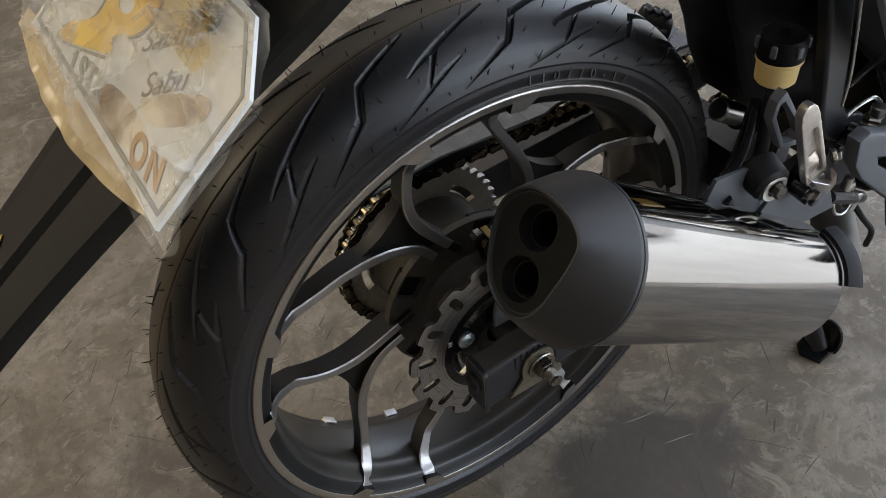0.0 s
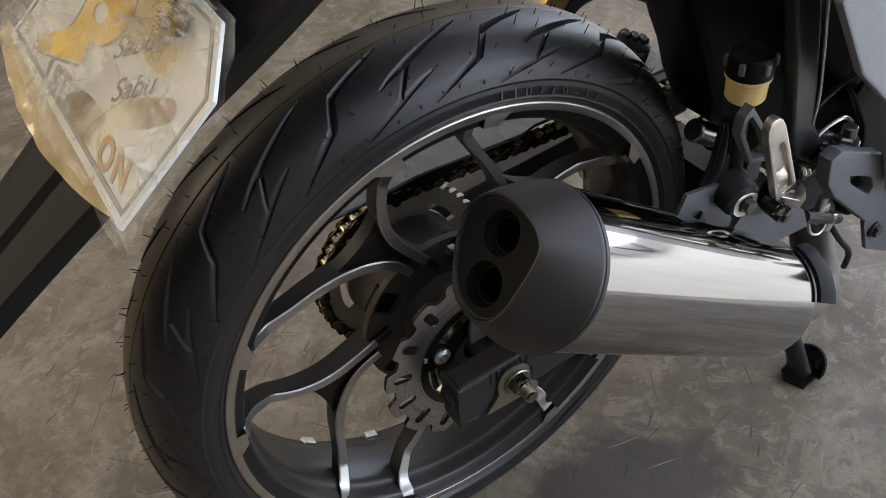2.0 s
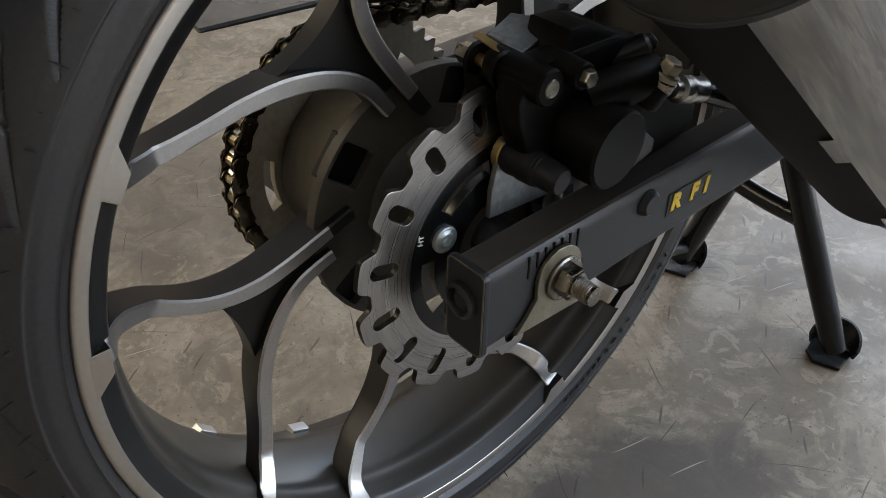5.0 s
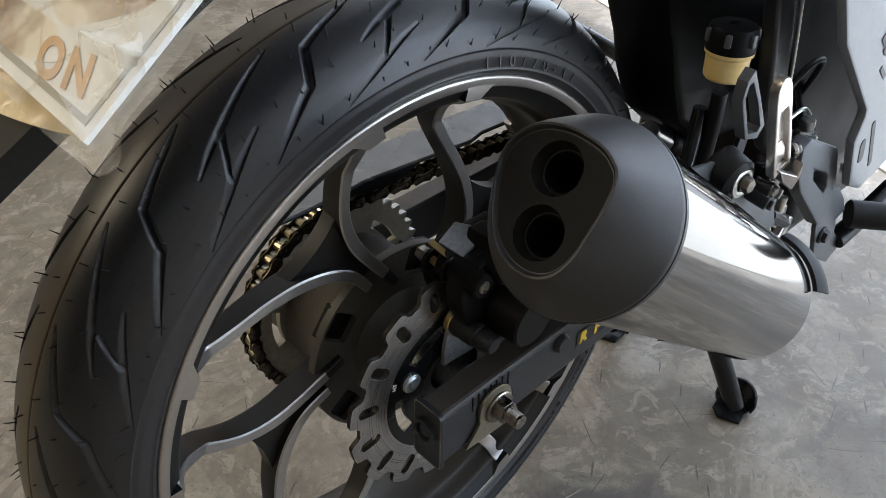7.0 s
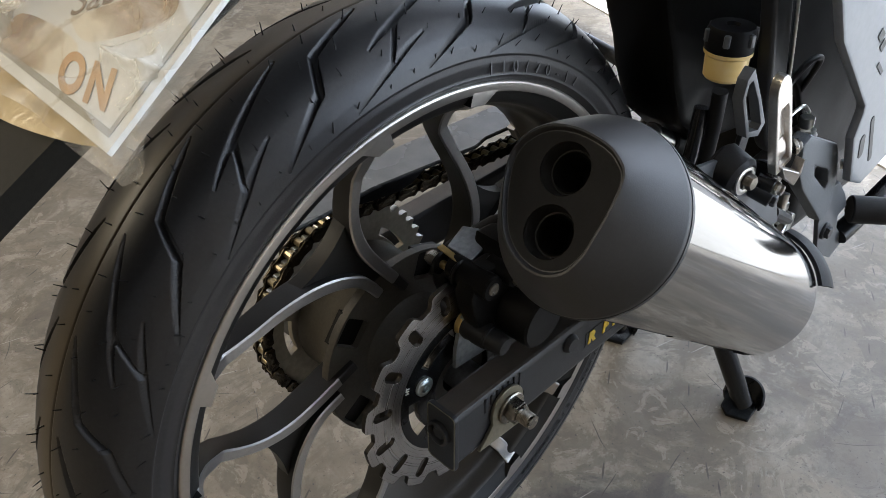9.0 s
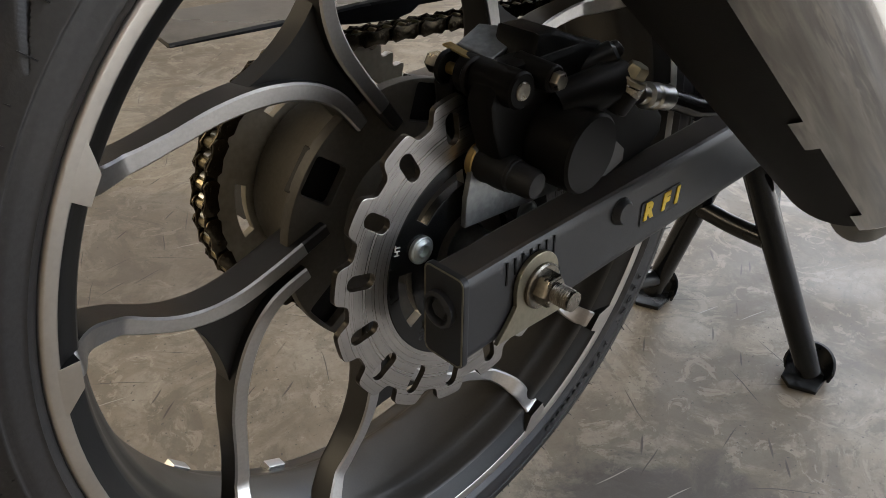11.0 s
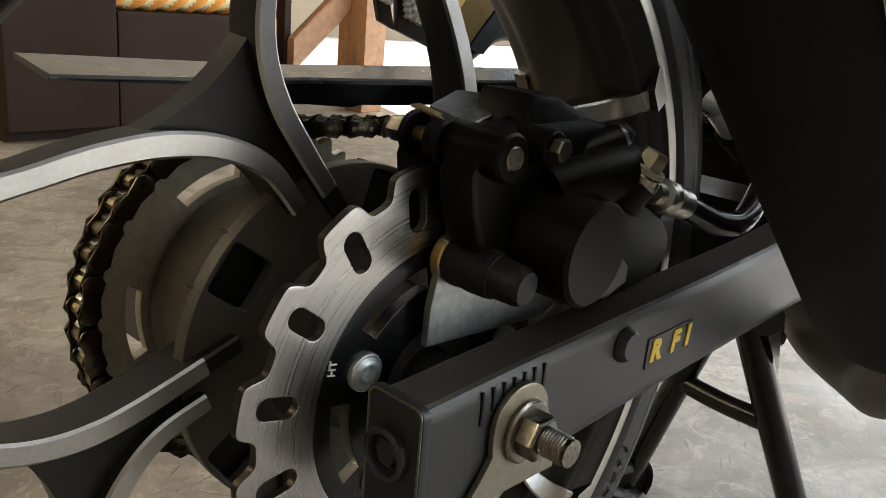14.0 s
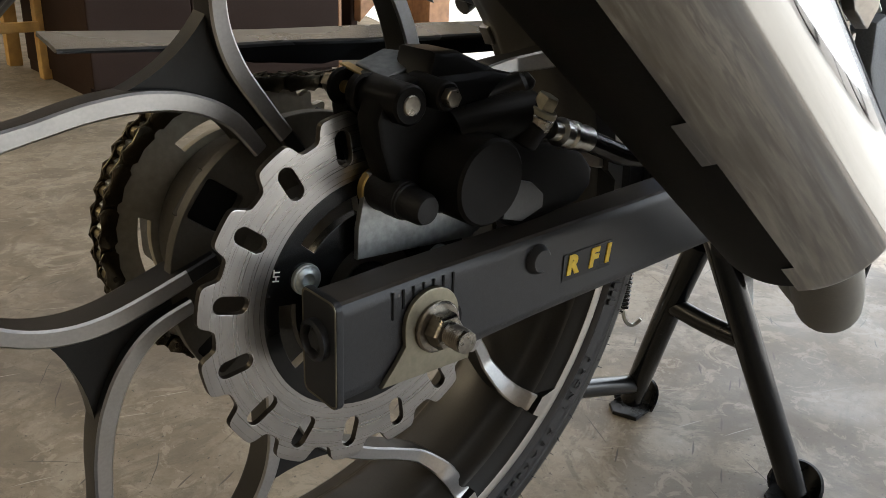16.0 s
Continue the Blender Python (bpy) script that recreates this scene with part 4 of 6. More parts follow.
link_out = [(-LINK / 2 - 0.0056 * math.cos(radians(t)), 0.0056 * math.sin(radians(t))) for t in range(-70, 71, 35)]
link_out = [(x, z) for x, z in link_out] + [(0, 0.0038)] + [(LINK / 2 + 0.0056 * math.cos(radians(t)), 0.0056 * math.sin(radians(t))) for t in range(70, -71, -35)] + [(0, -0.0038)]
proto_wide, proto_slim = None, None
for i in range(len(chain_path) - 1):
    a, b = Vector(chain_path[i]), Vector(chain_path[i + 1])
    d = b - a
    if d.length < 1e-5:
        continue
    m = (a + b) / 2
    ang = math.degrees(math.atan2(d.y, d.x))
    wide = i % 2 == 0
    src = proto_wide if wide else proto_slim
    if src is None:
        w = 0.0078 if wide else 0.0056
        src = bpy.data.meshes.new("link")
        rollers = [slot(rod((-LINK / 2, 0, -0.0055), (-LINK / 2, 0, 0.0055), 0.0038, n=10), 1)]
        pins = [slot(rod((x, 0, -w - 0.0012), (x, 0, w + 0.0012), 0.0018, n=8), 0) for x in (-LINK / 2, LINK / 2)] if wide else []
        sides = []
        for z in (-w, w):
            pl = cut_plate([link_out], 0.0016, 0.0003)
            pl.transform(Matrix.Translation((0, 0, z)))
            sides.append(pl)
        bm = joined(*sides, *rollers, *pins)
        bm.to_mesh(src)
        bm.free()
        src.materials.append(CHAIN_DARK)
        src.materials.append(CHAIN_GOLD)
        finish(src)
        if wide:
            proto_wide = src
        else:
            proto_slim = src
    ob = new("chain_link", src)
    ob.parent = chain
    ob.matrix_basis = Matrix.Translation((m.x, SPR_Y, C.z + m.y)) @ UPRIGHT @ pose(0, 0, 0, 0, 0, ang)

# chain guard above the chain
def guard_mesh():
    """A long plate over the chain with turned-down edges and a deeper web on its inner side."""
    far = [(-0.107, 0.087, 0.4530), (-0.033, 0.087, 0.4495), (0.023, 0.087, 0.4470), (0.144, 0.087, 0.4450), (0.165, 0.087, 0.4445), (0.34, 0.087, 0.4400)]
    near = [(-0.113, 0.034, 0.4505), (-0.035, 0.042, 0.4465), (0.02, 0.0485, 0.4450), (0.136, 0.0440, 0.4415), (0.156, 0.0505, 0.4405), (0.34, 0.050, 0.4370)]
    v, f = [], []
    for a, b, lip in zip(far, near, (0.002, 0.003, 0.003, 0.003, 0.003, 0.003)):
        a, b = Vector(a), Vector(b)
        down = Vector((0, 0, -1))
        ring = [a + down * 0.003, a + down * 0.0012, a + (b - a) * 0.03, b + (a - b) * 0.03, b + down * 0.0012, b + down * lip]
        v += ring
    k = 6
    for i in range(len(far) - 1):
        for q in range(k - 1):
            f.append((i * k + q, i * k + q + 1, (i + 1) * k + q + 1, (i + 1) * k + q))
    bm = bmesh.new()
    bm.from_mesh(mesh(v, f))
    bmesh.ops.recalc_face_normals(bm, faces=bm.faces)
    bmesh.ops.solidify(bm, geom=bm.faces[:], thickness=0.0025)
    return bm


web_o = [(-0.050, 0.4445), (-0.02, 0.4385), (0.02, 0.4320), (0.05, 0.4290), (0.064, 0.4310), (0.080, 0.4400), (0.02, 0.4428), (-0.02, 0.4440)]
flange_o = [(-0.060, 0.4480), (0.02, 0.4270), (0.12, 0.4220), (0.33, 0.4180), (0.33, 0.4370), (0.144, 0.4430), (0.02, 0.4450)]
guard = part("chain_guard", guard_mesh(), GUARD, bike, "long satin dark grey chain guard")
# black, not guard grey: the shade beneath the guard is put into the colour
part("guard_web", side_plate([web_o], 0.0500, 0.0525, 0.0006), PLASTIC, guard)
part("guard_shade_flange", side_plate([flange_o], 0.0825, 0.0850, 0.0006), PLASTIC, guard)

# swingarm, right leg: a box beam with an end cap
def beam(y0, y1, stations):
    """A box beam from stations of x, bottom and top, with rounded edges."""
    sec_n = rounded(1, 1, 0.14, 3)
    v, f = [], []
    k = len(sec_n)
    for x, lo, hi in stations:
        for a, b in sec_n:
            v.append((x, (y0 + y1) / 2 + a * (y1 - y0), (lo + hi) / 2 + b * (hi - lo)))
    for i in range(len(stations) - 1):
        for q in range(k):
            w = (q + 1) % k
            f.append((i * k + q, i * k + w, (i + 1) * k + w, (i + 1) * k + q))
    f.append(tuple(range(k - 1, -1, -1)))
    f.append(tuple((len(stations) - 1) * k + q for q in range(k)))
    bm = bmesh.new()
    bm.from_mesh(mesh(v, f))
    bmesh.ops.recalc_face_normals(bm, faces=bm.faces)
    return bm


ARM = [(-0.050, 0.301, 0.353), (0.0, 0.304, 0.356), (0.08, 0.309, 0.359), (0.16, 0.312, 0.362), (0.24, 0.315, 0.366), (0.33, 0.318, 0.376), (0.42, 0.322, 0.385)]
arm = part("swingarm", beam(-0.118, -0.092, ARM), ARM_PAINT, bike, "satin black box-section swingarm", smooth=25)
part("swingarm_left_leg", beam(0.092, 0.118, ARM), ARM_PAINT, arm)
part("swingarm_bridge", beam(-0.1, 0.1, [(0.30, 0.315, 0.372), (0.34, 0.315, 0.376)]), ARM_PAINT, arm)
cap_o = [(y, z) for y, z in rounded(0.028, 0.055, 0.004)]
capb = cut_plate([cap_o], 0.004, 0.0008)
capb.transform(basis((-0.052, -0.105, 0.327), (0, 1, 0), (0, 0, 1), (1, 0, 0)))
part("end_cap", capb, SATIN, arm)
wear = cut_plate([rounded(0.0284, 0.0554, 0.0042), rounded(0.0266, 0.0536, 0.0034)], 0.0007, 0.0001)
wear.transform(basis((-0.0539, -0.105, 0.327), (0, 1, 0), (0, 0, 1), (1, 0, 0)))
part("worn_edge", wear, ZINC_OLIVE, arm, "bare metal along the worn rim of the end cap")
part("worn_corner", box((-0.0528, -0.1180, 0.327), (0.0016, 0.0016, 0.050), 0.0006, 2), ZINC_OLIVE, arm, "bare metal along the worn corner")
part("adjuster_bolt", joined(lathe([(0.0075, -0.001), (0.0105, -0.001), (0.0105, 0.0035), (0.0085, 0.0045), (0.0075, 0.0030)], 28, axis_at((-0.0540, -0.104, 0.332), (-1, 0, 0))),
                             hexhead((-0.0535, -0.104, 0.332), (-1, 0, 0), 0.0058, 0.003)), SATIN, arm)
for i in range(7):
    x = -0.021 + i * 0.0063
    h = 0.014 if i in (0, 6) else 0.010
    part("adjuster_mark", box((x, -0.1182, 0.3515 - h / 2 + i * 0.0003), (0.0011, 0.0007, h)), CAST, arm)
# axle slot, adjuster plate, washer, nut and thread
slot_o = [(0.004 + u, 0.3265 + w) for u, w in rounded(0.038, 0.017, 0.006)]
part("axle_slot", side_plate([slot_o], -0.1188, -0.1175, 0.0002), CAST, arm)
adj = [(-0.0283, 0.3045), (-0.0208, 0.3135), (-0.0144, 0.3222), (-0.0150, 0.3275), (-0.0150, 0.3320)]
adj += [(0.0015 + 0.0165 * math.cos(radians(a)), 0.3325 + 0.0165 * math.sin(radians(a))) for a in range(180, -11, -12)] + [(0.0188, 0.3200), (0.0215, 0.3150), (0.0262, 0.3115), (0.0270, 0.3085), (0.0266, 0.3034)]
part("adjuster_plate", side_plate([adj], -0.1215, -0.1185, 0.0006), ZINC_OLIVE, arm, "olive zinc chain-adjuster plate")
AX = (0.004, 0.0, 0.3285)
part("axle_nut", joined(hexhead((AX[0], -0.1222, AX[2]), (0, -1, 0), 0.0100, 0.0100, 0.0138)), NUT, arm, "bright hexagon axle nut with flange")
thread = [(0.0, 0.0)]
for i in range(8):
    thread += [(0.0062, 0.0014 * i), (0.0056, 0.0014 * i + 0.0007)]
thread += [(0.0058, 0.0125), (0.0, 0.0130)]
part("axle_thread", lathe(thread, 24, axis_at((AX[0], -0.1320, AX[2]), (0, -1, 0)), closed=False), NUT, arm)
part("axle", rod((AX[0], 0.125, AX[2]), (AX[0], -0.125, AX[2]), 0.0075), BRIGHT, arm)
part("axle_spacer", rod((AX[0], -0.092, AX[2]), (AX[0], -0.06, AX[2]), 0.0135), GALV, arm)
part("arm_stud", joined(rod((0.0780, -0.117, 0.3455), (0.0780, -0.1225, 0.3455), 0.0088, 0.0078, bevel=0.0015)), SATIN, arm)
part("arm_label", side_plate([[(0.1000, 0.3262), (0.1418, 0.3268), (0.1418, 0.3432), (0.1000, 0.3422)]], -0.1187, -0.1183, 0.0001), FRAME_BLACK, arm)
for ch, x in (("R", 0.1072), ("F", 0.1257), ("I", 0.1385)):
    part("arm_letter", lettering(ch, 0.0152, Matrix.Translation((x, -0.1190, 0.3348)) @ UPRIGHT, 0.0003, shear=0.12, bold=0.0009), YELLOW, arm, "yellow lettering RFI")

# ---- muffler ----
core = lathe([(0, -0.150), (0.0500, -0.150), (0.0508, -0.148), (0.0508, 0.146), (0.049, 0.150), (0, 0.152)], 96, MUF, closed=False)
muffler = part("muffler", core, SOOT_SHADE, bike, "polished steel muffler with black end cap and two outlets")
shell = lathe([(0.0512, -0.153), (0.0524, -0.1525), (0.0524, 0.1475), (0.0516, 0.1515), (0.0508, 0.1525), (0.0508, 0.150), (0.0512, 0.147)], 110, MUF, a0=-14, a1=239.5)
part("polished_sleeve", shell, CHROME, muffler, "mirror-polished steel sleeve with soft scratches")
for u0, u1 in ((-0.030, 0.004), (0.118, 0.150)):
    tab = lathe([(0.0511, u0 + 0.004), (0.0521, u0), (0.0521, u1), (0.0511, u1)], 8, MUF, a0=239, a1=246.5)
    part("sleeve_tab", tab, CHROME, muffler)
part("sleeve_band", lathe([(0.0522, -0.1565), (0.0540, -0.1555), (0.0540, -0.1525), (0.0524, -0.1515)], 96, MUF), SATIN, muffler)


OUTLETS = ((0.0055, 0.0155), (-0.0015, -0.0155))


def end_cap_mesh():
    """A cap that goes from the round sleeve to a slanted, rounded face, hollow behind the face's rim."""
    face = [(0.033, -0.004), (0.0370, 0.010), (0.0345, 0.022), (0.0240, 0.0325), (0.008, 0.0365), (-0.010, 0.0350), (-0.0205, 0.0305), (-0.0268, 0.0235), (-0.0282, 0.008),
            (-0.0272, -0.006), (-0.0255, -0.020), (-0.0195, -0.0315), (-0.008, -0.037), (0.006, -0.0355), (0.018, -0.0285), (0.0265, -0.0175)]
    pts = smooth_path([(*q, 0) for q in face + face[:1]], 6)[:-1]
    n = len(pts)
    rings = []

    def ring(mix, u, grow=1.0, tilt=0.0):
        out = []
        for p in pts:
            a = math.atan2(p.y, p.x - 0.004)
            c = Vector((0.0535 * math.cos(a), 0.0535 * math.sin(a), 0))
            q = c * (1 - mix) + Vector((0.004 + (p.x - 0.004) * grow, p.y * grow, 0)) * mix
            out.append((q.x, q.y, u + tilt * (q.x)))
        return out

    rings = [ring(0, -0.155), ring(0.0, -0.1572), ring(0.03, -0.1590), ring(0.33, -0.1700), ring(0.66, -0.1815), ring(0.97, -0.1908, 1.0), ring(1, -0.1922, 0.985),
             ring(1, -0.1924, 0.955), ring(1, -0.1912, 0.93), ring(1, -0.1895, 0.915), ring(1, -0.1895, 0.86)]
    v = [p for r in rings for p in r]
    f = []
    for i in range(len(rings) - 1):
        for q in range(n):
            w = (q + 1) % n
            f.append((i * n + q, i * n + w, (i + 1) * n + w, (i + 1) * n + q))
    bm = bmesh.new()
    bm.from_mesh(mesh(v, f))
    bmesh.ops.recalc_face_normals(bm, faces=bm.faces)
    front = [(0.004 + (p.x - 0.004) * 0.9, p.y * 0.9) for p in pts]
    bores = [[(o + 0.0138 * math.cos(radians(a)), s + 0.0138 * math.sin(radians(a))) for a in range(0, 360, 9)] for o, s in OUTLETS]
    plate_bm = cut_plate([front] + bores, 0.002, 0.0, Matrix.Translation((0, 0, -0.1886)))
    bm.transform(MUF)
    plate_bm.transform(MUF)
    return bm, plate_bm


cap_shell, cap_face = end_cap_mesh()
cap = part("end_cap", cap_shell, CAP_BLACK, muffler, "matt black moulded end cap", smooth=32)
part("outlet_plate", cap_face, SOOT_SHADE, cap, "black plate with two outlets, dark with soot and painted-in shade")
for o, s in OUTLETS:
    m = MUF @ Matrix.Translation((o, s, -0.1896))
    part("outlet", lathe([(0.0145, 0.0010), (0.0139, 0.0010), (0.0130, 0.0026), (0.0116, 0.0080), (0.0108, 0.0082), (0.0102, 0.0070), (0.0098, 0.0085), (0.0098, 0.036), (0.0108, 0.036), (0.0148, 0.004)], 40, m), SOOT_SHADE, cap)
part("inlet_cone", lathe([(0.0490, 0.149), (0.0462, 0.1540), (0.0385, 0.1610), (0.0300, 0.1680), (0.0240, 0.1800), (0.0235, 0.1900), (0.0, 0.1905)], 64, MUF, closed=False), CAST_GREY, muffler)
part("link_pipe", tube([(0.215, -0.199, 0.365), (0.27, -0.190, 0.318), (0.335, -0.170, 0.270), (0.388, -0.145, 0.250), (0.46, -0.08, 0.245), (0.56, -0.02, 0.25)], 0.0235, 24), CAST_GREY, muffler, "dull grey exhaust link pipe")
part("heat_guard", lathe([(0.0530, 0.150), (0.0560, 0.151), (0.0600, 0.160), (0.0610, 0.170), (0.0595, 0.170), (0.0580, 0.161), (0.0545, 0.154)], 30, MUF, a0=95, a1=150), PLASTIC, muffler, "black curved heat guard at the front of the sleeve")

# ---- rear brake caliper ----
cal_o = [(-0.010, 0.416), (-0.012, 0.428), (-0.008, 0.438), (0.004, 0.4425), (0.030, 0.4435), (0.055, 0.4435), (0.070, 0.4400), (0.086, 0.429), (0.092, 0.414), (0.088, 0.398),
         (0.072, 0.386), (0.050, 0.380), (0.028, 0.379), (0.006, 0.388), (-0.004, 0.400)]
caliper = part("brake_caliper", joined(side_plate([cal_o], -0.098, -0.079, 0.004), side_plate([[(x * 0.9 + 0.005, z) for x, z in cal_o]], -0.064, -0.048, 0.004),
                                       box((0.046, -0.072, 0.436), (0.044, 0.024, 0.020), 0.004)), CAST, bike, "black cast rear brake caliper with bright bolts")
part("cylinder", rod((0.031, -0.072, 0.4005), (0.0332, -0.1255, 0.3980), 0.0238, 0.0225, 40, 0.0016), CAST, caliper)
part("fluid_bridge", tube([(0.030, -0.100, 0.418), (0.052, -0.108, 0.424), (0.072, -0.110, 0.426)], 0.012, 16), CAST, caliper)
part("pin_boss", rod((-0.0025, -0.066, 0.4365), (-0.0025, -0.1058, 0.4365), 0.0105, 0.0098, 24), CAST, caliper)
part("pin_screw", joined(rod((-0.0025, -0.1050, 0.4365), (-0.0025, -0.1068, 0.4365), 0.0050, n=20)), NUT, caliper, "dull slotted screw")
part("pad_pin", rod((-0.0085, -0.050, 0.4385), (-0.0085, -0.082, 0.4385), 0.0033, n=14), BRASS, caliper, "yellow zinc pad pin")
part("pad_pin_head", hexhead((-0.0085, -0.0555, 0.4388), (0, 1, 0), 0.0058, 0.009), NUT, caliper)
part("pin_flange", joined(rod((-0.0085, -0.0575, 0.4385), (-0.0085, -0.0605, 0.4385), 0.0095, n=20), rod((-0.006, -0.0745, 0.437), (-0.006, -0.0775, 0.437), 0.0105, n=20)), CAST, caliper)
clip = box((-0.004, -0.068, 0.4462), (0.006, 0.030, 0.0012), 0.0004, 1, Matrix.Rotation(radians(9), 3, "X"))
part("pad_clip", clip, BRASS, caliper, "bent yellow zinc spring clip")


part("pad_backing", tilted_plate([(0.0, -0.057, 0.4460), (0.004, -0.078, 0.4415), (0.0215, -0.076, 0.4450), (0.029, -0.064, 0.4505), (0.022, -0.051, 0.4505)], 0.0035), GALV, caliper, "grey galvanised pad backing plate")
part("bridge_block", side_plate([[(0.020, 0.446), (0.022, 0.4545), (0.034, 0.4540), (0.066, 0.4405), (0.074, 0.428), (0.064, 0.418), (0.03, 0.42), (0.014, 0.438)]], -0.096, -0.066, 0.0035), CAST, caliper)
part("bracket_lobe", side_plate([[(0.058, 0.392), (0.072, 0.400), (0.090, 0.402), (0.112, 0.399), (0.130, 0.390), (0.1385, 0.381), (0.1385, 0.373), (0.130, 0.366), (0.100, 0.362), (0.080, 0.360), (0.06, 0.37)]], -0.099, -0.088, 0.003), CAST, caliper)
part("bracket_tab", side_plate([[(0.070, 0.388), (0.084, 0.384), (0.0935, 0.376), (0.0935, 0.369), (0.078, 0.364), (0.064, 0.368)]], -0.1045, -0.1015, 0.0006), HANGER, caliper, "grey steel tab")
part("hose_fitting", rod((0.056, -0.090, 0.427), (0.0745, -0.105, 0.4385), 0.0092, 0.0086, 22, 0.002), FRAME_BLACK, caliper)
part("bleed_boss", rod((0.0145, -0.086, 0.4405), (0.0145, -0.112, 0.4400), 0.0082, 0.0072, 18), CAST, caliper)
part("bleed_hex", hexhead((0.0145, -0.112, 0.4400), (0, -1, 0), 0.0050, 0.0045), NUT, caliper)
part("slide_boot", lathe([(0, 0), (0.0098, 0), (0.0104, 0.004), (0.0098, 0.008), (0.0102, 0.012), (0.0098, 0.020), (0.0094, 0.0205), (0.0094, 0.022), (0.0086, 0.0225), (0.0082, 0.033), (0.0068, 0.036), (0, 0.0366)], 26,
                         axis_at((-0.0025, -0.0810, 0.3905), (0.08, -1, -0.07)), closed=False), RUBBER_SOFT, caliper)
part("slide_collar", rod((-0.0030, -0.0755, 0.3908), (-0.0025, -0.0815, 0.3905), 0.0104, n=24), BRASS, caliper)
brk_o = [(-0.0155, 0.356), (-0.0150, 0.372), (-0.0120, 0.386), (-0.0080, 0.399), (0.002, 0.404), (0.016, 0.396), (0.040, 0.388), (0.062, 0.386), (0.073, 0.385), (0.077, 0.374), (0.073, 0.358), (0.060, 0.352)]
part("mount_plate", side_plate([brk_o], -0.0825, -0.0785, 0.0007), GALV, caliper, "grey galvanised caliper mounting plate")
part("banjo", joined(rod((0.064, -0.112, 0.412), (0.0690, -0.1165, 0.4235), 0.0092, n=20)), CAST, caliper)
d_b = Vector((0.25, -0.32, 0.91)).normalized()
eye_b = Vector((0.0703, -0.1168, 0.4238))
part("banjo_eye", lathe([(0.0040, -0.0036), (0.0082, -0.0036), (0.0090, -0.0028), (0.0090, 0.0028), (0.0082, 0.0036), (0.0040, 0.0036)], 28, axis_at(eye_b, d_b), closed=False), NUT, caliper, "bright steel banjo eye")
part("banjo_washer", joined(rod(eye_b + d_b * 0.0037, eye_b + d_b * 0.0050, 0.0084, n=24), rod(eye_b - d_b * 0.0050, eye_b - d_b * 0.0037, 0.0084, n=24)), GALV, caliper)
part("banjo_bolt", hexhead(eye_b + d_b * 0.0051, d_b, 0.0064, 0.0085, 0.0085), ZINC_OLIVE, caliper, "dull zinc banjo bolt")
part("bleed_valve", lathe([(0.0, -0.012), (0.0042, -0.012), (0.0042, -0.002), (0.0062, -0.001), (0.0066, 0.004), (0.0054, 0.006), (0.0050, 0.012), (0.0034, 0.0145), (0.0, 0.015)], 20, axis_at((0.0690, -0.0985, 0.4325), (0.45, -0.35, 0.6)), closed=False), RUBBER_SOFT, caliper, "black rubber bleed valve cap")
ferr = [(0, 0), (0.0052, 0), (0.0052, 0.006), (0.0078, 0.007), (0.0078, 0.011), (0.0066, 0.0125), (0.0066, 0.0145), (0.0078, 0.016), (0.0078, 0.020), (0.0066, 0.0215), (0.0066, 0.025), (0.0074, 0.027), (0.0074, 0.031), (0, 0.031)]
h0, h1 = Vector((0.0790, -0.1187, 0.4178)), Vector((0.1095, -0.1187, 0.4082))
part("hose_ferrule", lathe(ferr, 24, axis_at(h0, h1 - h0), closed=False), BRIGHT, caliper, "ribbed bright hose ferrule")
part("brake_hose", tube([h1 - (h1 - h0) * 0.1, (0.121, -0.1205, 0.4030), (0.138, -0.1245, 0.3965), (0.160, -0.127, 0.396), (0.195, -0.120, 0.412), (0.225, -0.115, 0.450), (0.232, -0.115, 0.500)], 0.0062, 16), HOSE, caliper, "glossy black brake hose")

# ---- centre stand ----
LEG_R = [(0.366, -0.050, 0.290), (0.406, -0.0735, 0.190), (0.459, -0.127, 0.018)]
LEG_L = [(0.418, -0.012, 0.245), (0.436, 0.024, 0.150), (0.470, 0.074, 0.018)]
stand = part("centre_stand", tube(LEG_R, 0.0125, 18, 4), STAND_BLACK, bike, "glossy black tubular centre stand")
part("leg", tube(LEG_L, 0.0125, 18, 4), STAND_BLACK, stand)
part("cross_bar", tube([(0.431, 0.016, 0.168), (0.421, -0.030, 0.168), (0.4115, -0.079, 0.172)], 0.0095, 14, 4), FRAME_BLACK, stand)
part("pivot_bar", tube([(0.335, -0.085, 0.285), (0.375, -0.045, 0.285), (0.412, -0.005, 0.26)], 0.013, 14, 4), FRAME_BLACK, stand)


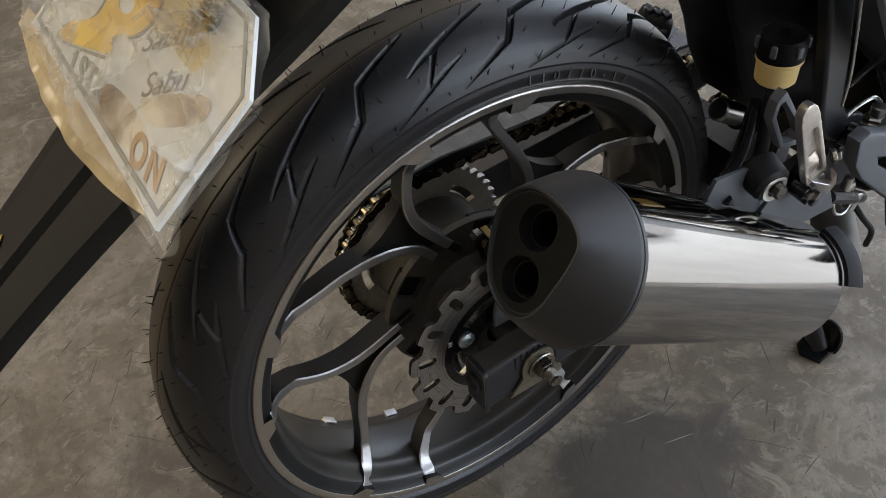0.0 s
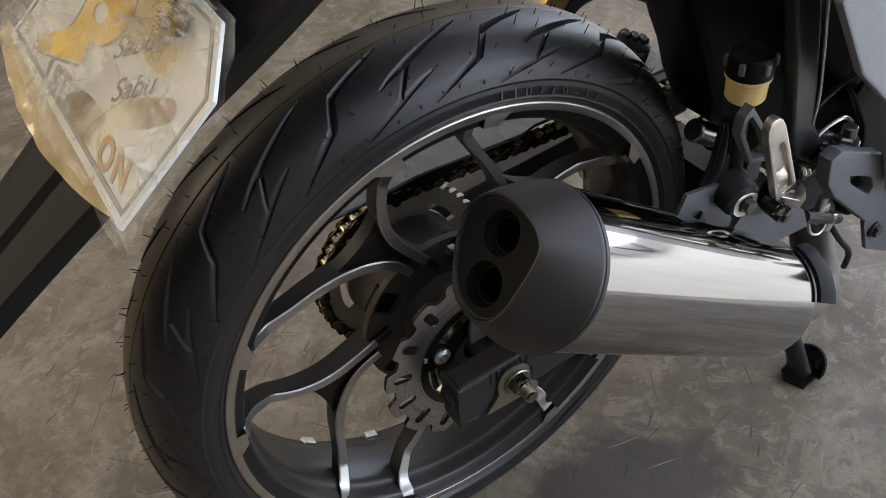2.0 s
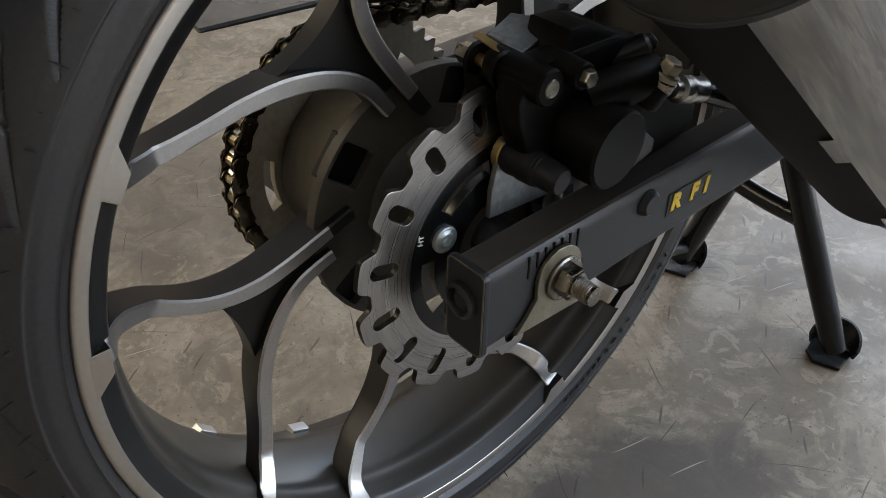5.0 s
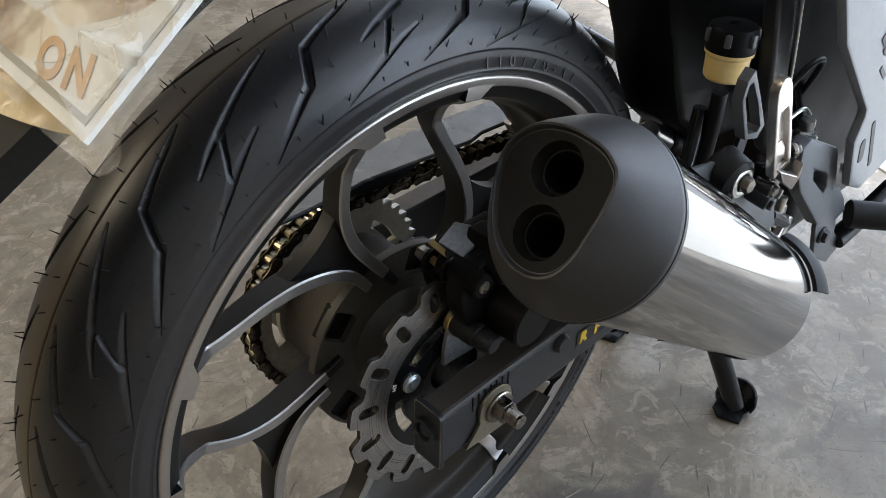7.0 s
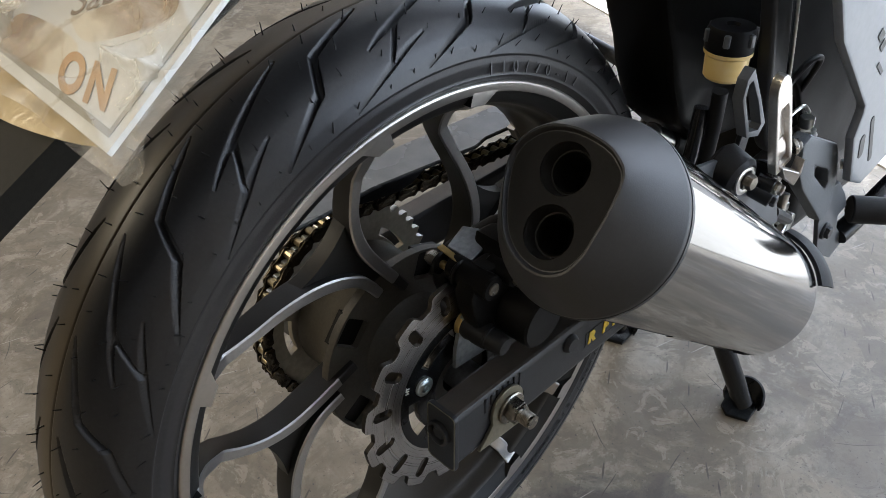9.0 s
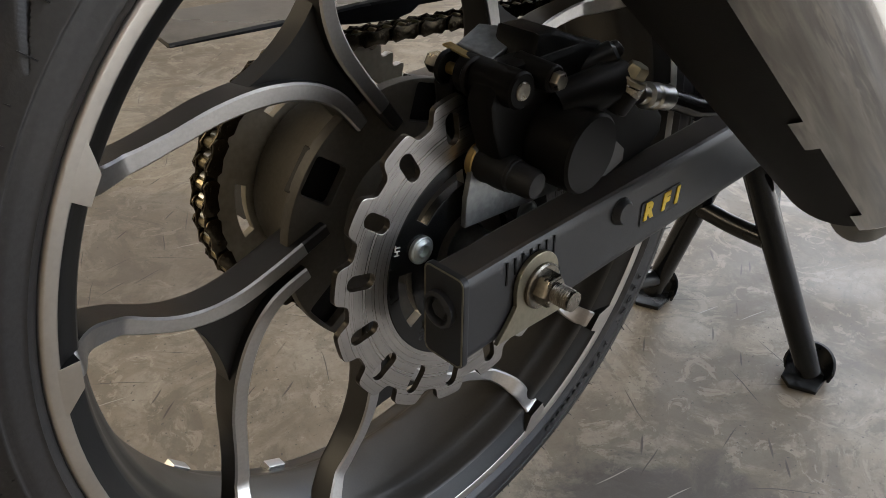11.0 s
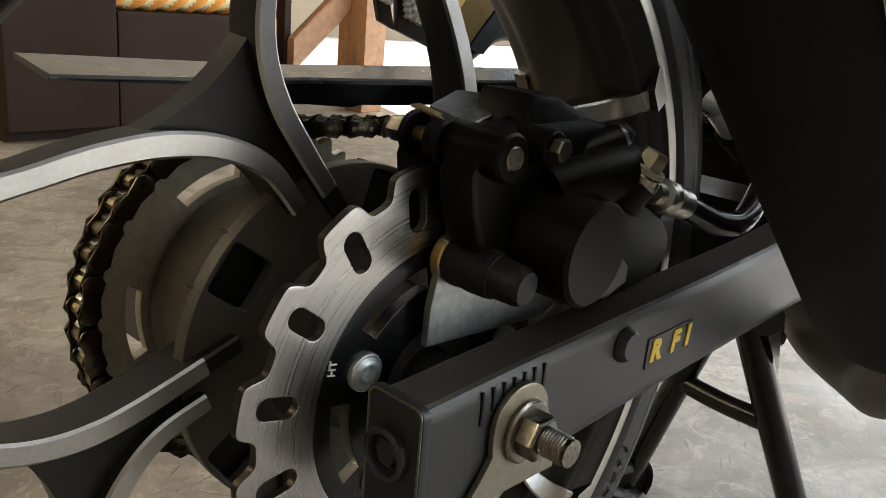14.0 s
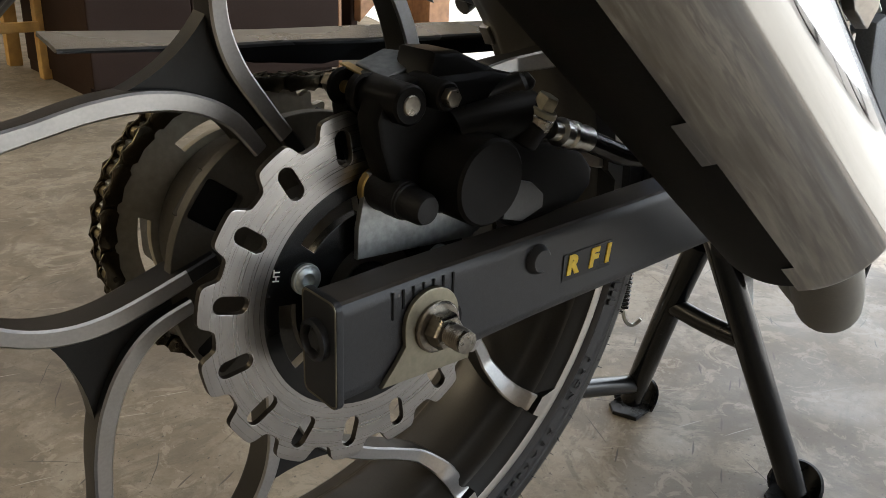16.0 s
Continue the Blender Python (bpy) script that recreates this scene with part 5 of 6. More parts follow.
def stand_foot(x, y):
    """A flat sole with a rounded flap turned up on its front edge."""
    sole = cut_plate([[(-0.022, 0.010), (-0.018, -0.015), (0.008, -0.018), (0.020, -0.012), (0.024, 0.0), (0.020, 0.012), (0.008, 0.020), (-0.010, 0.020)]], 0.005, 0.0015)
    v, f = [], []
    steps = 16
    for i in range(steps + 1):
        a = radians(-75 + 150 * i / steps)
        h = 0.005 + 0.022 * math.cos(a * 1.1) ** 0.7
        for rad, z in ((0.0225, 0.0), (0.0255, 0.0), (0.0255 + h * 0.30, h), (0.0225 + h * 0.30, h)):
            v.append((rad * math.cos(a), rad * math.sin(a) * 0.95, z))
    for i in range(steps):
        for q in range(4):
            w = (q + 1) % 4
            f.append((i * 4 + q, i * 4 + w, (i + 1) * 4 + w, (i + 1) * 4 + q))
    f += [(0, 1, 2, 3), (steps * 4 + 3, steps * 4 + 2, steps * 4 + 1, steps * 4)]
    flap = bmesh.new()
    flap.from_mesh(mesh(v, f))
    bmesh.ops.recalc_face_normals(flap, faces=flap.faces)
    bm = joined(sole, flap)
    bm.transform(Matrix.Translation((x, y, 0.003)) @ pose(0, 0, 0, 0, 0, 12))
    return bm


for x, y in ((0.464, -0.1235), (0.473, 0.076)):
    part("foot", stand_foot(x, y), FRAME_BLACK, stand)
# pale strip beside the leg stands in for its glossy highlight
part("tab", side_plate([[(0.384, 0.262), (0.402, 0.262), (0.426, 0.185), (0.426, 0.145), (0.408, 0.190)]], -0.0725, -0.0700, 0.0005), GALV, stand, "thin pale strip for the leg's glossy highlight")
bracket = part("pivot_bracket", side_plate([[(0.356, 0.284), (0.392, 0.277), (0.420, 0.264), (0.434, 0.248), (0.430, 0.233), (0.414, 0.228), (0.396, 0.238), (0.368, 0.262)]], -0.0640, -0.0590, 0.0012), FRAME_BLACK, stand, "black stand pivot bracket")
for x, z in ((0.402, 0.258), (0.421, 0.242)):
    part("bolt", hexhead((x, -0.0640, z), (0, -1, 0), 0.0058, 0.0060, 0.0075), NUT, bracket)
coil = [(0.405 + 0.0055 * math.cos(i * 0.9), 0.055 + 0.0055 * math.sin(i * 0.9), 0.225 - i * 0.00065) for i in range(110)]
part("spring", sweep(coil, circle(0.0012, 6)), FRAME_BLACK, stand)
part("spring_hook", tube([(0.405, 0.055, 0.155), (0.408, 0.052, 0.142), (0.418, 0.05, 0.135), (0.424, 0.045, 0.142)], 0.0022, 8, 5), BRIGHT, stand)
part("stop_bar", tube([(0.30, 0.060, 0.090), (0.36, 0.062, 0.075), (0.455, 0.066, 0.045)], 0.010, 12, 4), FRAME_BLACK, stand)

# ---- rear fender with the tail above ----
FN = Vector((-0.607, -0.05, 0.793)).normalized()
FB = Vector((0.793, 0.0, 0.607)).normalized()


def fender_mesh():
    """A long crowned mudguard: stations of slope distance, middle, half width; the section has a raised spine and turned-down edges."""
    st = [(-0.36, 0.006, 0.024), (-0.30, 0.007, 0.031), (-0.20, 0.006, 0.041), (-0.10, 0.003, 0.050), (0.0, -0.005, 0.061), (0.10, -0.004, 0.088), (0.17, 0.0, 0.107), (0.30, 0.0, 0.125), (0.42, 0.0, 0.13)]
    sec = [(-1.0, -0.014), (-1.0, -0.004), (-0.965, 0.0), (-0.55, 0.006), (-0.44, 0.007), (-0.36, 0.012), (0, 0.013), (0.36, 0.012), (0.44, 0.007), (0.55, 0.006), (0.965, 0.0), (1.0, -0.004), (1.0, -0.014)]
    base_p = Vector((-0.247, 0.0, 0.626))
    v, f = [], []
    fine = smooth_path(st, 6)
    for s, m, h in fine:
        for a, b in sec:
            v.append(base_p + FB * s + Vector((0, m + a * h, 0)) + FN * b)
    k = len(sec)
    for i in range(len(fine) - 1):
        for q in range(k - 1):
            f.append((i * k + q, i * k + q + 1, (i + 1) * k + q + 1, (i + 1) * k + q))
    bm = bmesh.new()
    bm.from_mesh(mesh(v, f))
    bmesh.ops.recalc_face_normals(bm, faces=bm.faces)
    bmesh.ops.solidify(bm, geom=bm.faces[:], thickness=0.003)
    return bm


fender = part("rear_fender", fender_mesh(), FENDER, bike, "long black plastic rear mudguard")
dent = sweep([Vector((-0.247, 0.030, 0.626)) + FB * s + FN * (0.0075 - abs(s + 0.055) * 0.03) + Vector((0, -0.012 + s * 0.25, 0)) for s in (-0.11, -0.085, -0.055, -0.02, 0.03, 0.08)],
             [(-0.007, 0), (0, 0.004), (0.007, 0)], scales=[0.2, 0.7, 1, 1.1, 1.1, 1.0], up=tuple(FN))
part("fender_flute", dent, FENDER, fender)


def on_fender(s, y, h=0.0):
    return Vector((-0.247, y, 0.626)) + FB * s + FN * h


tri_out = [polar(0.0172, a) for a in (90, 210, 330)]
tri_in = [polar(0.0155, a) for a in (90, 210, 330)]
mt = basis(on_fender(-0.1034, 0.0035, 0.0142), tuple(FB.cross(FN)), tuple(FB), tuple(FN)) @ pose(0, 0, 0, 0, 0, 0)
part("warning_mark", joined(cut_plate([[(-0.0014, -0.001), (0.0014, -0.001), (0.0020, 0.0085), (-0.0020, 0.0085)]], 0.0004, 0.0001, mt @ Matrix.Translation((0, 0, 0.0009))),
                             cut_plate([[(0.0016 * math.cos(radians(q)), -0.0042 + 0.0016 * math.sin(radians(q))) for q in range(0, 360, 30)]], 0.0004, 0.0001, mt @ Matrix.Translation((0, 0, 0.0009)))), TEXT_BLACK, fender)
part("warning_sticker", joined(cut_plate([[polar(0.0195, a) for a in (90, 210, 330)]], 0.0004, 0.0001, mt), slot(cut_plate([tri_out, tri_in], 0.0004, 0.0001, mt @ Matrix.Translation((0, 0, 0.0005))), 1)), [YELLOW, TEXT_BLACK], fender, "yellow triangular warning sticker")
# bracket over the plate, below the tail
part("plate_bracket", box(on_fender(0.142, 0.02, 0.038), (0.05, 0.17, 0.022), 0.006, 3, Matrix.Rotation(radians(-37), 3, "Y")), PLASTIC, fender)
part("tail_underside", box((0.10, 0.0, 0.93), (0.50, 0.21, 0.10), 0.03, 3, Matrix.Rotation(radians(-14), 3, "Y")), PLASTIC, bike)

# ---- frame, pegs and covers ahead of the wheel ----
inner = [(0.165, 0.860), (0.185, 0.720), (0.208, 0.640), (0.225, 0.590), (0.236, 0.562), (0.249, 0.535), (0.260, 0.502), (0.280, 0.462), (0.320, 0.430), (0.52, 0.400), (0.60, 0.60), (0.52, 0.86)]
part("inner_fender", side_plate([inner], -0.078, -0.012, 0.010), CAST, bike, "matt black inner mudguard")
part("engine_block", box((0.66, 0.0, 0.36), (0.34, 0.22, 0.26), 0.03, 3), CAST, bike, "dark engine casing")
part("side_cover", side_plate([[(0.30, 0.80), (0.292, 0.66), (0.300, 0.58), (0.330, 0.53), (0.390, 0.47), (0.425, 0.42), (0.445, 0.36), (0.62, 0.34), (0.70, 0.80)]], -0.128, -0.120, 0.003), PLASTIC, bike, "black plastic side cover")
panel_o = [(0.225, 0.640), (0.274, 0.567), (0.362, 0.487), (0.364, 0.478), (0.359, 0.456), (0.383, 0.405), (0.412, 0.391), (0.48, 0.405), (0.62, 0.36), (1.00, 0.33), (1.20, 0.55), (1.00, 0.82), (0.30, 0.80)]
fair = part("side_fairing", side_plate([panel_o], -0.197, -0.188, 0.003), PANEL_GREY, bike, "silver grey side fairing with a small dark label")
for i, (w, z) in enumerate(((0.012, 0.0), (0.010, -0.001), (0.020, -0.014))):
    part("label_bar", box((0.345 + 0.010 * i, -0.1975, 0.552 + z - 0.010 * i), (w, 0.0004, 0.008 if i < 2 else 0.004), 0, 1, Matrix.Rotation(radians(38), 3, "Y")), TEXT_BLACK, fair)
for sx, sz, length, wide, lean in ((0.400, 0.440, 0.060, 0.006, 2.05), (0.380, 0.440, 0.026, 0.009, 1.9)):
    slot_f = [(sx + u * math.cos(lean) - w * math.sin(lean), sz + u * math.sin(lean) + w * math.cos(lean)) for u, w in rounded(length, wide, wide * 0.48)]
    part("fairing_slot", side_plate([slot_f], -0.1976, -0.1968, 0.0002), TEXT_BLACK, fair)
part("subframe_bar", sweep(smooth_path([(0.240, -0.134, 0.760), (0.252, -0.138, 0.650), (0.263, -0.143, 0.590), (0.2735, -0.146, 0.535), (0.284, -0.147, 0.490), (0.300, -0.146, 0.464), (0.335, -0.142, 0.444)], 8), rounded(0.028, 0.014, 0.004), up=(0, -1, 0)), SATIN, bike, "satin black frame bar", smooth=40)
# thin bright strip stands in for the reflection along the bar's edge
part("bar_highlight", tube([(0.262, -0.150, 0.700), (0.272, -0.152, 0.620), (0.2835, -0.154, 0.560), (0.2905, -0.155, 0.520), (0.293, -0.154, 0.490)], 0.0014, 8), BRIGHT, bike, "bright strip drawn in for the bar's edge highlight")
part("brake_line", tube([(0.300, -0.150, 0.505), (0.330, -0.152, 0.520), (0.360, -0.150, 0.515), (0.385, -0.135, 0.485), (0.400, -0.12, 0.455)], 0.0028, 10), RUBBER_SOFT, bike)

res = part("brake_reservoir", lathe([(0, 0), (0.0165, 0), (0.0185, 0.0025), (0.0192, 0.021), (0.0212, 0.023), (0.0212, 0.026), (0.0185, 0.027), (0, 0.027)], 40, Matrix.Translation((0.228, -0.1300, 0.532)) @ Matrix.Diagonal((0.87, 0.87, 0.88, 1)), closed=False), FLUID, bike, "yellowed translucent brake fluid reservoir with black cap")
cap_p = [(0, 0.026), (0.0212, 0.026), (0.0216, 0.029), (0.0212, 0.043), (0.0190, 0.047), (0.0065, 0.048), (0.0055, 0.045), (0, 0.045)]
rc = part("cap", lathe(cap_p, 40, Matrix.Translation((0.228, -0.1300, 0.532)) @ Matrix.Diagonal((0.87, 0.87, 0.88, 1)), closed=False), PLASTIC, res, "ribbed black cap")
for i in range(6):
    x, y = polar(0.0182, 60 * i + 20)
    part("rib", box((0.228 + x, -0.1300 + y, 0.5662), (0.0050, 0.0050, 0.010), 0.0014, 2, Matrix.Rotation(radians(60 * i + 20), 3, "Z")), HANGER, rc)
part("reservoir_hose", tube([(0.232, -0.128, 0.518), (0.236, -0.126, 0.490), (0.250, -0.118, 0.455), (0.262, -0.11, 0.42)], 0.0062, 12), RUBBER_SOFT, bike)
brace_o = [(0.179, 0.566), (0.197, 0.540), (0.214, 0.514), (0.207, 0.506), (0.189, 0.511), (0.170, 0.546), (0.172, 0.560)]
brace_i = [(0.1800, 0.5585), (0.1955, 0.538), (0.2085, 0.5150), (0.2050, 0.5105), (0.1905, 0.5140), (0.1735, 0.5465), (0.1745, 0.5565)]
part("reservoir_bracket", side_plate([brace_o, brace_i], -0.1765, -0.1680, 0.0006), HANGER, bike, "dark grey pressed bracket with triangular window")
part("bracket_stay", tilted_plate([(0.196, -0.170, 0.512), (0.214, -0.168, 0.512), (0.226, -0.160, 0.470), (0.200, -0.164, 0.468)], 0.004), SATIN, bike)

# folded passenger footrest: a polished paddle with a raised rim and a trough
peg_m = basis((0.206, -0.198, 0.490), (0.925, -0.05, 0.379), (-0.379, 0.012, 0.925), (-0.051, -0.998, -0.008))
half = [(0.0088, 0.000), (0.0094, 0.008), (0.0080, 0.060), (0.0076, 0.072), (0.0062, 0.080), (0.0034, 0.0845), (0.0, 0.0858)]
peg_o = half + [(-x, y) for x, y in reversed(half[:-1])]
peg_i = [(0.0072, 0.003), (0.0076, 0.010), (0.0064, 0.055), (0.0050, 0.0605), (-0.0050, 0.0605), (-0.0064, 0.055), (-0.0076, 0.010), (-0.0072, 0.003)]
peg = part("passenger_peg", cut_plate([peg_o, peg_i], 0.0075, 0.0010, peg_m), PEG_METAL, bike, "polished aluminium folding passenger footrest")
part("peg_floor", cut_plate([[(x * 0.93, 0.001 + y * 0.97) for x, y in peg_o]], 0.0030, 0.0006, peg_m @ Matrix.Translation((0, 0, -0.0022))), PEG_METAL, peg)
scoop = sweep([(0, 0.004, -0.0016), (0, 0.010, 0.0010), (0, 0.018, 0.0012), (0, 0.026, -0.0010)], [(-0.0061, -0.0012), (-0.0050, 0.0006), (0, 0.0014), (0.0050, 0.0006), (0.0061, -0.0012)], up=(0, 0, 1))
scoop.transform(peg_m)
part("peg_scoop", scoop, PEG_METAL, peg)
part("peg_knuckle", tilted_plate([(0.199, -0.196, 0.493), (0.213, -0.2035, 0.487), (0.2165, -0.2040, 0.497), (0.225, -0.201, 0.481), (0.222, -0.199, 0.470), (0.209, -0.196, 0.480)], 0.010), PEG_METAL, peg)
part("peg_hinge", joined(box((0.214, -0.187, 0.474), (0.024, 0.018, 0.020), 0.003, 2, Matrix.Rotation(radians(24), 3, "Y")), rod((0.200, -0.186, 0.476), (0.203, -0.199, 0.473), 0.0058, n=18)), FRAME_BLACK, peg)
for p, d, r in (((0.2045, -0.197, 0.4725), (-0.1, -0.98, -0.1), 0.0046), ((0.2145, -0.197, 0.466), (0.1, -0.98, -0.1), 0.0042), ((0.2285, -0.196, 0.496), (0.8, -0.5, 0.2), 0.0050)):
    part("peg_bolt", hexhead(p, d, r, 0.0055, r * 1.3), NUT, peg)
hang_o = [(0.116, 0.458), (0.123, 0.483), (0.132, 0.503), (0.181, 0.494), (0.174, 0.478), (0.190, 0.449), (0.186, 0.436), (0.150, 0.436)]
hang = part("footrest_hanger", side_plate([hang_o], -0.169, -0.165, 0.0008), HANGER, bike, "dark grey steel footrest hanger plate")
part("lower_strap", side_plate([[(0.186, 0.437), (0.200, 0.453), (0.216, 0.460), (0.243, 0.452), (0.284, 0.412), (0.296, 0.388), (0.240, 0.394)]], -0.173, -0.169, 0.0008), HANGER, hang)
part("rubber_mount", rod((0.181, -0.162, 0.489), (0.178, -0.186, 0.484), 0.0175, 0.0160, 30, 0.003), RUBBER_SOFT, hang)
part("mount_washer", lathe([(0.0075, 0), (0.0118, 0), (0.0118, 0.0012), (0.0098, 0.0020), (0.0075, 0.0016)], 30, axis_at((0.178, -0.1865, 0.484), (-0.08, -1, 0))), BRIGHT, hang)
part("mount_bolt", hexhead((0.178, -0.1870, 0.484), (-0.08, -1, 0), 0.0062, 0.0075), NUT, hang)
part("strut", tube([(0.146, -0.170, 0.478), (0.156, -0.174, 0.462), (0.166, -0.175, 0.446)], 0.0042, 10, 4), SATIN, hang)
part("link_bolt", joined(rod((0.225, -0.172, 0.452), (0.228, -0.190, 0.447), 0.0070, n=18), hexhead((0.228, -0.190, 0.447), (0.1, -1, -0.1), 0.0052, 0.004)), SATIN, hang)
part("shock_collar", rod((0.268, -0.050, 0.440), (0.295, -0.052, 0.422), 0.0115, n=24), BRIGHT, bike, "bright steel collar")
part("shock_bush", rod((0.295, -0.052, 0.422), (0.325, -0.054, 0.405), 0.0145, n=24), RUBBER_SOFT, bike)

# rider's footrest bracket with pedal parts
lug_o = [(0.295, 0.466), (0.304, 0.469), (0.368, 0.438), (0.374, 0.430), (0.389, 0.402), (0.396, 0.372), (0.394, 0.356), (0.384, 0.354), (0.361, 0.376), (0.317, 0.417), (0.300, 0.440)]
lug_i = [(0.323, 0.4395), (0.362, 0.4205), (0.369, 0.414), (0.376, 0.399), (0.372, 0.391), (0.366, 0.3925), (0.333, 0.4195)]
lug = part("rider_footrest_bracket", side_plate([lug_o, lug_i], -0.181, -0.166, 0.0030), GREY_COAT, bike, "rough grey coated footrest bracket with a window")
part("heel_plate", side_plate([[(0.386, 0.384), (0.409, 0.383), (0.434, 0.359), (0.446, 0.342), (0.430, 0.337), (0.438, 0.318), (0.456, 0.302), (0.476, 0.291), (0.444, 0.279), (0.402, 0.306), (0.382, 0.350)]], -0.180, -0.175, 0.0010), HANGER, lug, "smooth grey heel plate")
part("lug_tube", tube([(0.318, -0.146, 0.448), (0.330, -0.160, 0.440), (0.340, -0.168, 0.425)], 0.012, 16), FRAME_BLACK, lug)
part("lug_bolt", hexhead((0.402, -0.181, 0.332), (0, -1, 0), 0.0065, 0.006, 0.009), SATIN, lug)
part("lug_bolt", hexhead((0.386, -0.182, 0.414), (0.4, -0.9, 0.1), 0.0045, 0.004), BRIGHT, lug)
part("switch_bolt", joined(rod((0.349, -0.156, 0.432), (0.349, -0.156, 0.466), 0.0066, n=20), hexhead((0.349, -0.156, 0.449), (0, 0, 1), 0.0098, 0.007, 0.0115), rod((0.349, -0.156, 0.440), (0.349, -0.156, 0.443), 0.0105, n=20)), BRIGHT, lug, "bright stacked nut and stud")
part("switch_lever", tube([(0.349, -0.156, 0.470), (0.335, -0.155, 0.480), (0.315, -0.152, 0.474), (0.300, -0.150, 0.458)], 0.0018, 8), BRIGHT, lug)
part("pedal_arm", tube([(0.455, -0.178, 0.300), (0.500, -0.185, 0.318), (0.56, -0.19, 0.335), (0.66, -0.19, 0.33)], 0.0105, 14), FRAME_BLACK, lug)
part("rider_peg", rod((0.452, -0.182, 0.336), (0.515, -0.262, 0.336), 0.0145, 0.0135, 20), RUBBER_SOFT, lug)
part("clamp", joined(box((0.338, -0.158, 0.372), (0.016, 0.008, 0.020), 0.002, 2), box((0.352, -0.160, 0.356), (0.010, 0.010, 0.020), 0.002, 2, Matrix.Rotation(radians(25), 3, "Y")), rod((0.330, -0.160, 0.382), (0.333, -0.160, 0.396), 0.0045)), BRIGHT, lug, "bright zinc switch clamp")
part("spring_wire", tube([(0.318, -0.160, 0.372), (0.322, -0.163, 0.358), (0.334, -0.164, 0.352), (0.344, -0.163, 0.360), (0.340, -0.162, 0.375)], 0.0016, 8), BRIGHT, lug)
part("lower_stay", tube([(0.385, -0.15, 0.335), (0.35, -0.16, 0.36), (0.30, -0.165, 0.392)], 0.006, 10), SATIN, lug)
part("switch_cable", tube([(0.36, -0.152, 0.35), (0.372, -0.165, 0.325), (0.39, -0.17, 0.30), (0.40, -0.165, 0.27)], 0.0032, 8), RUBBER_SOFT, lug)

# left-hand footrests, seen past the tyre
lp = part("left_peg", lathe([(0, 0), (0.013, 0), (0.0175, 0.006), (0.018, 0.022), (0.0165, 0.034), (0, 0.036)], 24, axis_at((0.318, 0.070, 0.448), (-0.45, 0.4, 0.2)), closed=False), RUBBER_SOFT, bike, "black rubber footrest with a square grid")
for i in range(6):
    for j in range(3):
        a = radians(60 * i + 20)
        m = axis_at((0.318, 0.070, 0.448), (-0.45, 0.4, 0.2))
        part("stud", box(m @ Vector((0.0178 * math.cos(a), 0.0178 * math.sin(a), 0.009 + 0.0095 * j)), (0.008, 0.008, 0.006), 0.001, 1), RUBBER_SOFT, lp)
lh = part("left_footrest_hanger", tube([(0.300, 0.200, 0.440), (0.340, 0.200, 0.459), (0.383, 0.200, 0.455), (0.429, 0.190, 0.437), (0.467, 0.15, 0.410), (0.48, 0.09, 0.39)], 0.009, 14), SATIN, bike, "black and gold left footrest hanger")
part("gold_arm", tilted_plate([(0.262, 0.20, 0.458), (0.291, 0.20, 0.447), (0.343, 0.20, 0.502), (0.305, 0.20, 0.512)], 0.012), BRASS, lh, "gold anodised arm")
part("black_arm", tilted_plate([(0.292, 0.20, 0.446), (0.311, 0.20, 0.440), (0.342, 0.20, 0.470), (0.395, 0.20, 0.474), (0.395, 0.20, 0.486), (0.344, 0.20, 0.501)], 0.012), SATIN, lh)
part("inner_bar", tilted_plate([(0.314, 0.196, 0.463), (0.320, 0.196, 0.470), (0.373, 0.196, 0.473), (0.382, 0.196, 0.470), (0.377, 0.196, 0.466)], 0.004), HANGER, lh, "grey-blue inner bar")
PADS = (((0.207, 0.529), (0.222, 0.524), (0.246, 0.455), (0.228, 0.462)), ((0.243, 0.508), (0.252, 0.500), (0.292, 0.440), (0.248, 0.455)))
for i, corners in enumerate(PADS):
    p = [Vector((x, 0.230, z)) for x, z in corners]
    pad = part("left_pad", tilted_plate(p, 0.005), SATIN, lh, "black plate with a pale perforated grid")
    for u in range(3):
        for w in range(5):
            a, b = 0.3 + 0.2 * u, 0.36 + 0.085 * w
            q = (p[0] * (1 - a) + p[1] * a) * (1 - b) + (p[3] * (1 - a) + p[2] * a) * b
            part("pad_stud", box(q - Vector((0, 0.001, 0)), (0.0036, 0.012, 0.0042), 0.0004, 1, Matrix.Rotation(radians(35), 3, "Y")), WHITE, pad)

# ---- number plate in a plastic bag ----
PB = basis((-0.247, -0.0105, 0.6515), (0.0, -1.0, -0.063), tuple(FB), tuple(FN))    # x to the bike's right, y up the slope, z off the board
plate = thing("number_plate", (-0.20, 0.0, 0.68), "white number plate board in a crumpled clear plastic bag", "number plate")
PO = [(0.1155, 0.0), (0.1155, 0.082), (0.080, 0.113), (-0.080, 0.113), (-0.1155, 0.082), (-0.1155, 0.0)]


def inset(poly, d):
    cx, cy = sum(p[0] for p in poly) / len(poly), sum(p[1] for p in poly) / len(poly)
    return [(cx + (x - cx) * (1 - d / 0.1155), cy + (y - cy) * (1 - d / 0.0565)) for x, y in poly]


board = part("board", cut_plate([PO], 0.003, 0.0005, PB), PLATE_WHITE, plate)
part("border_line", cut_plate([inset(PO, 0.0040), inset(PO, 0.0064)], 0.0004, 0.0001, PB @ Matrix.Translation((0, 0, 0.0018))), BORDER, plate)
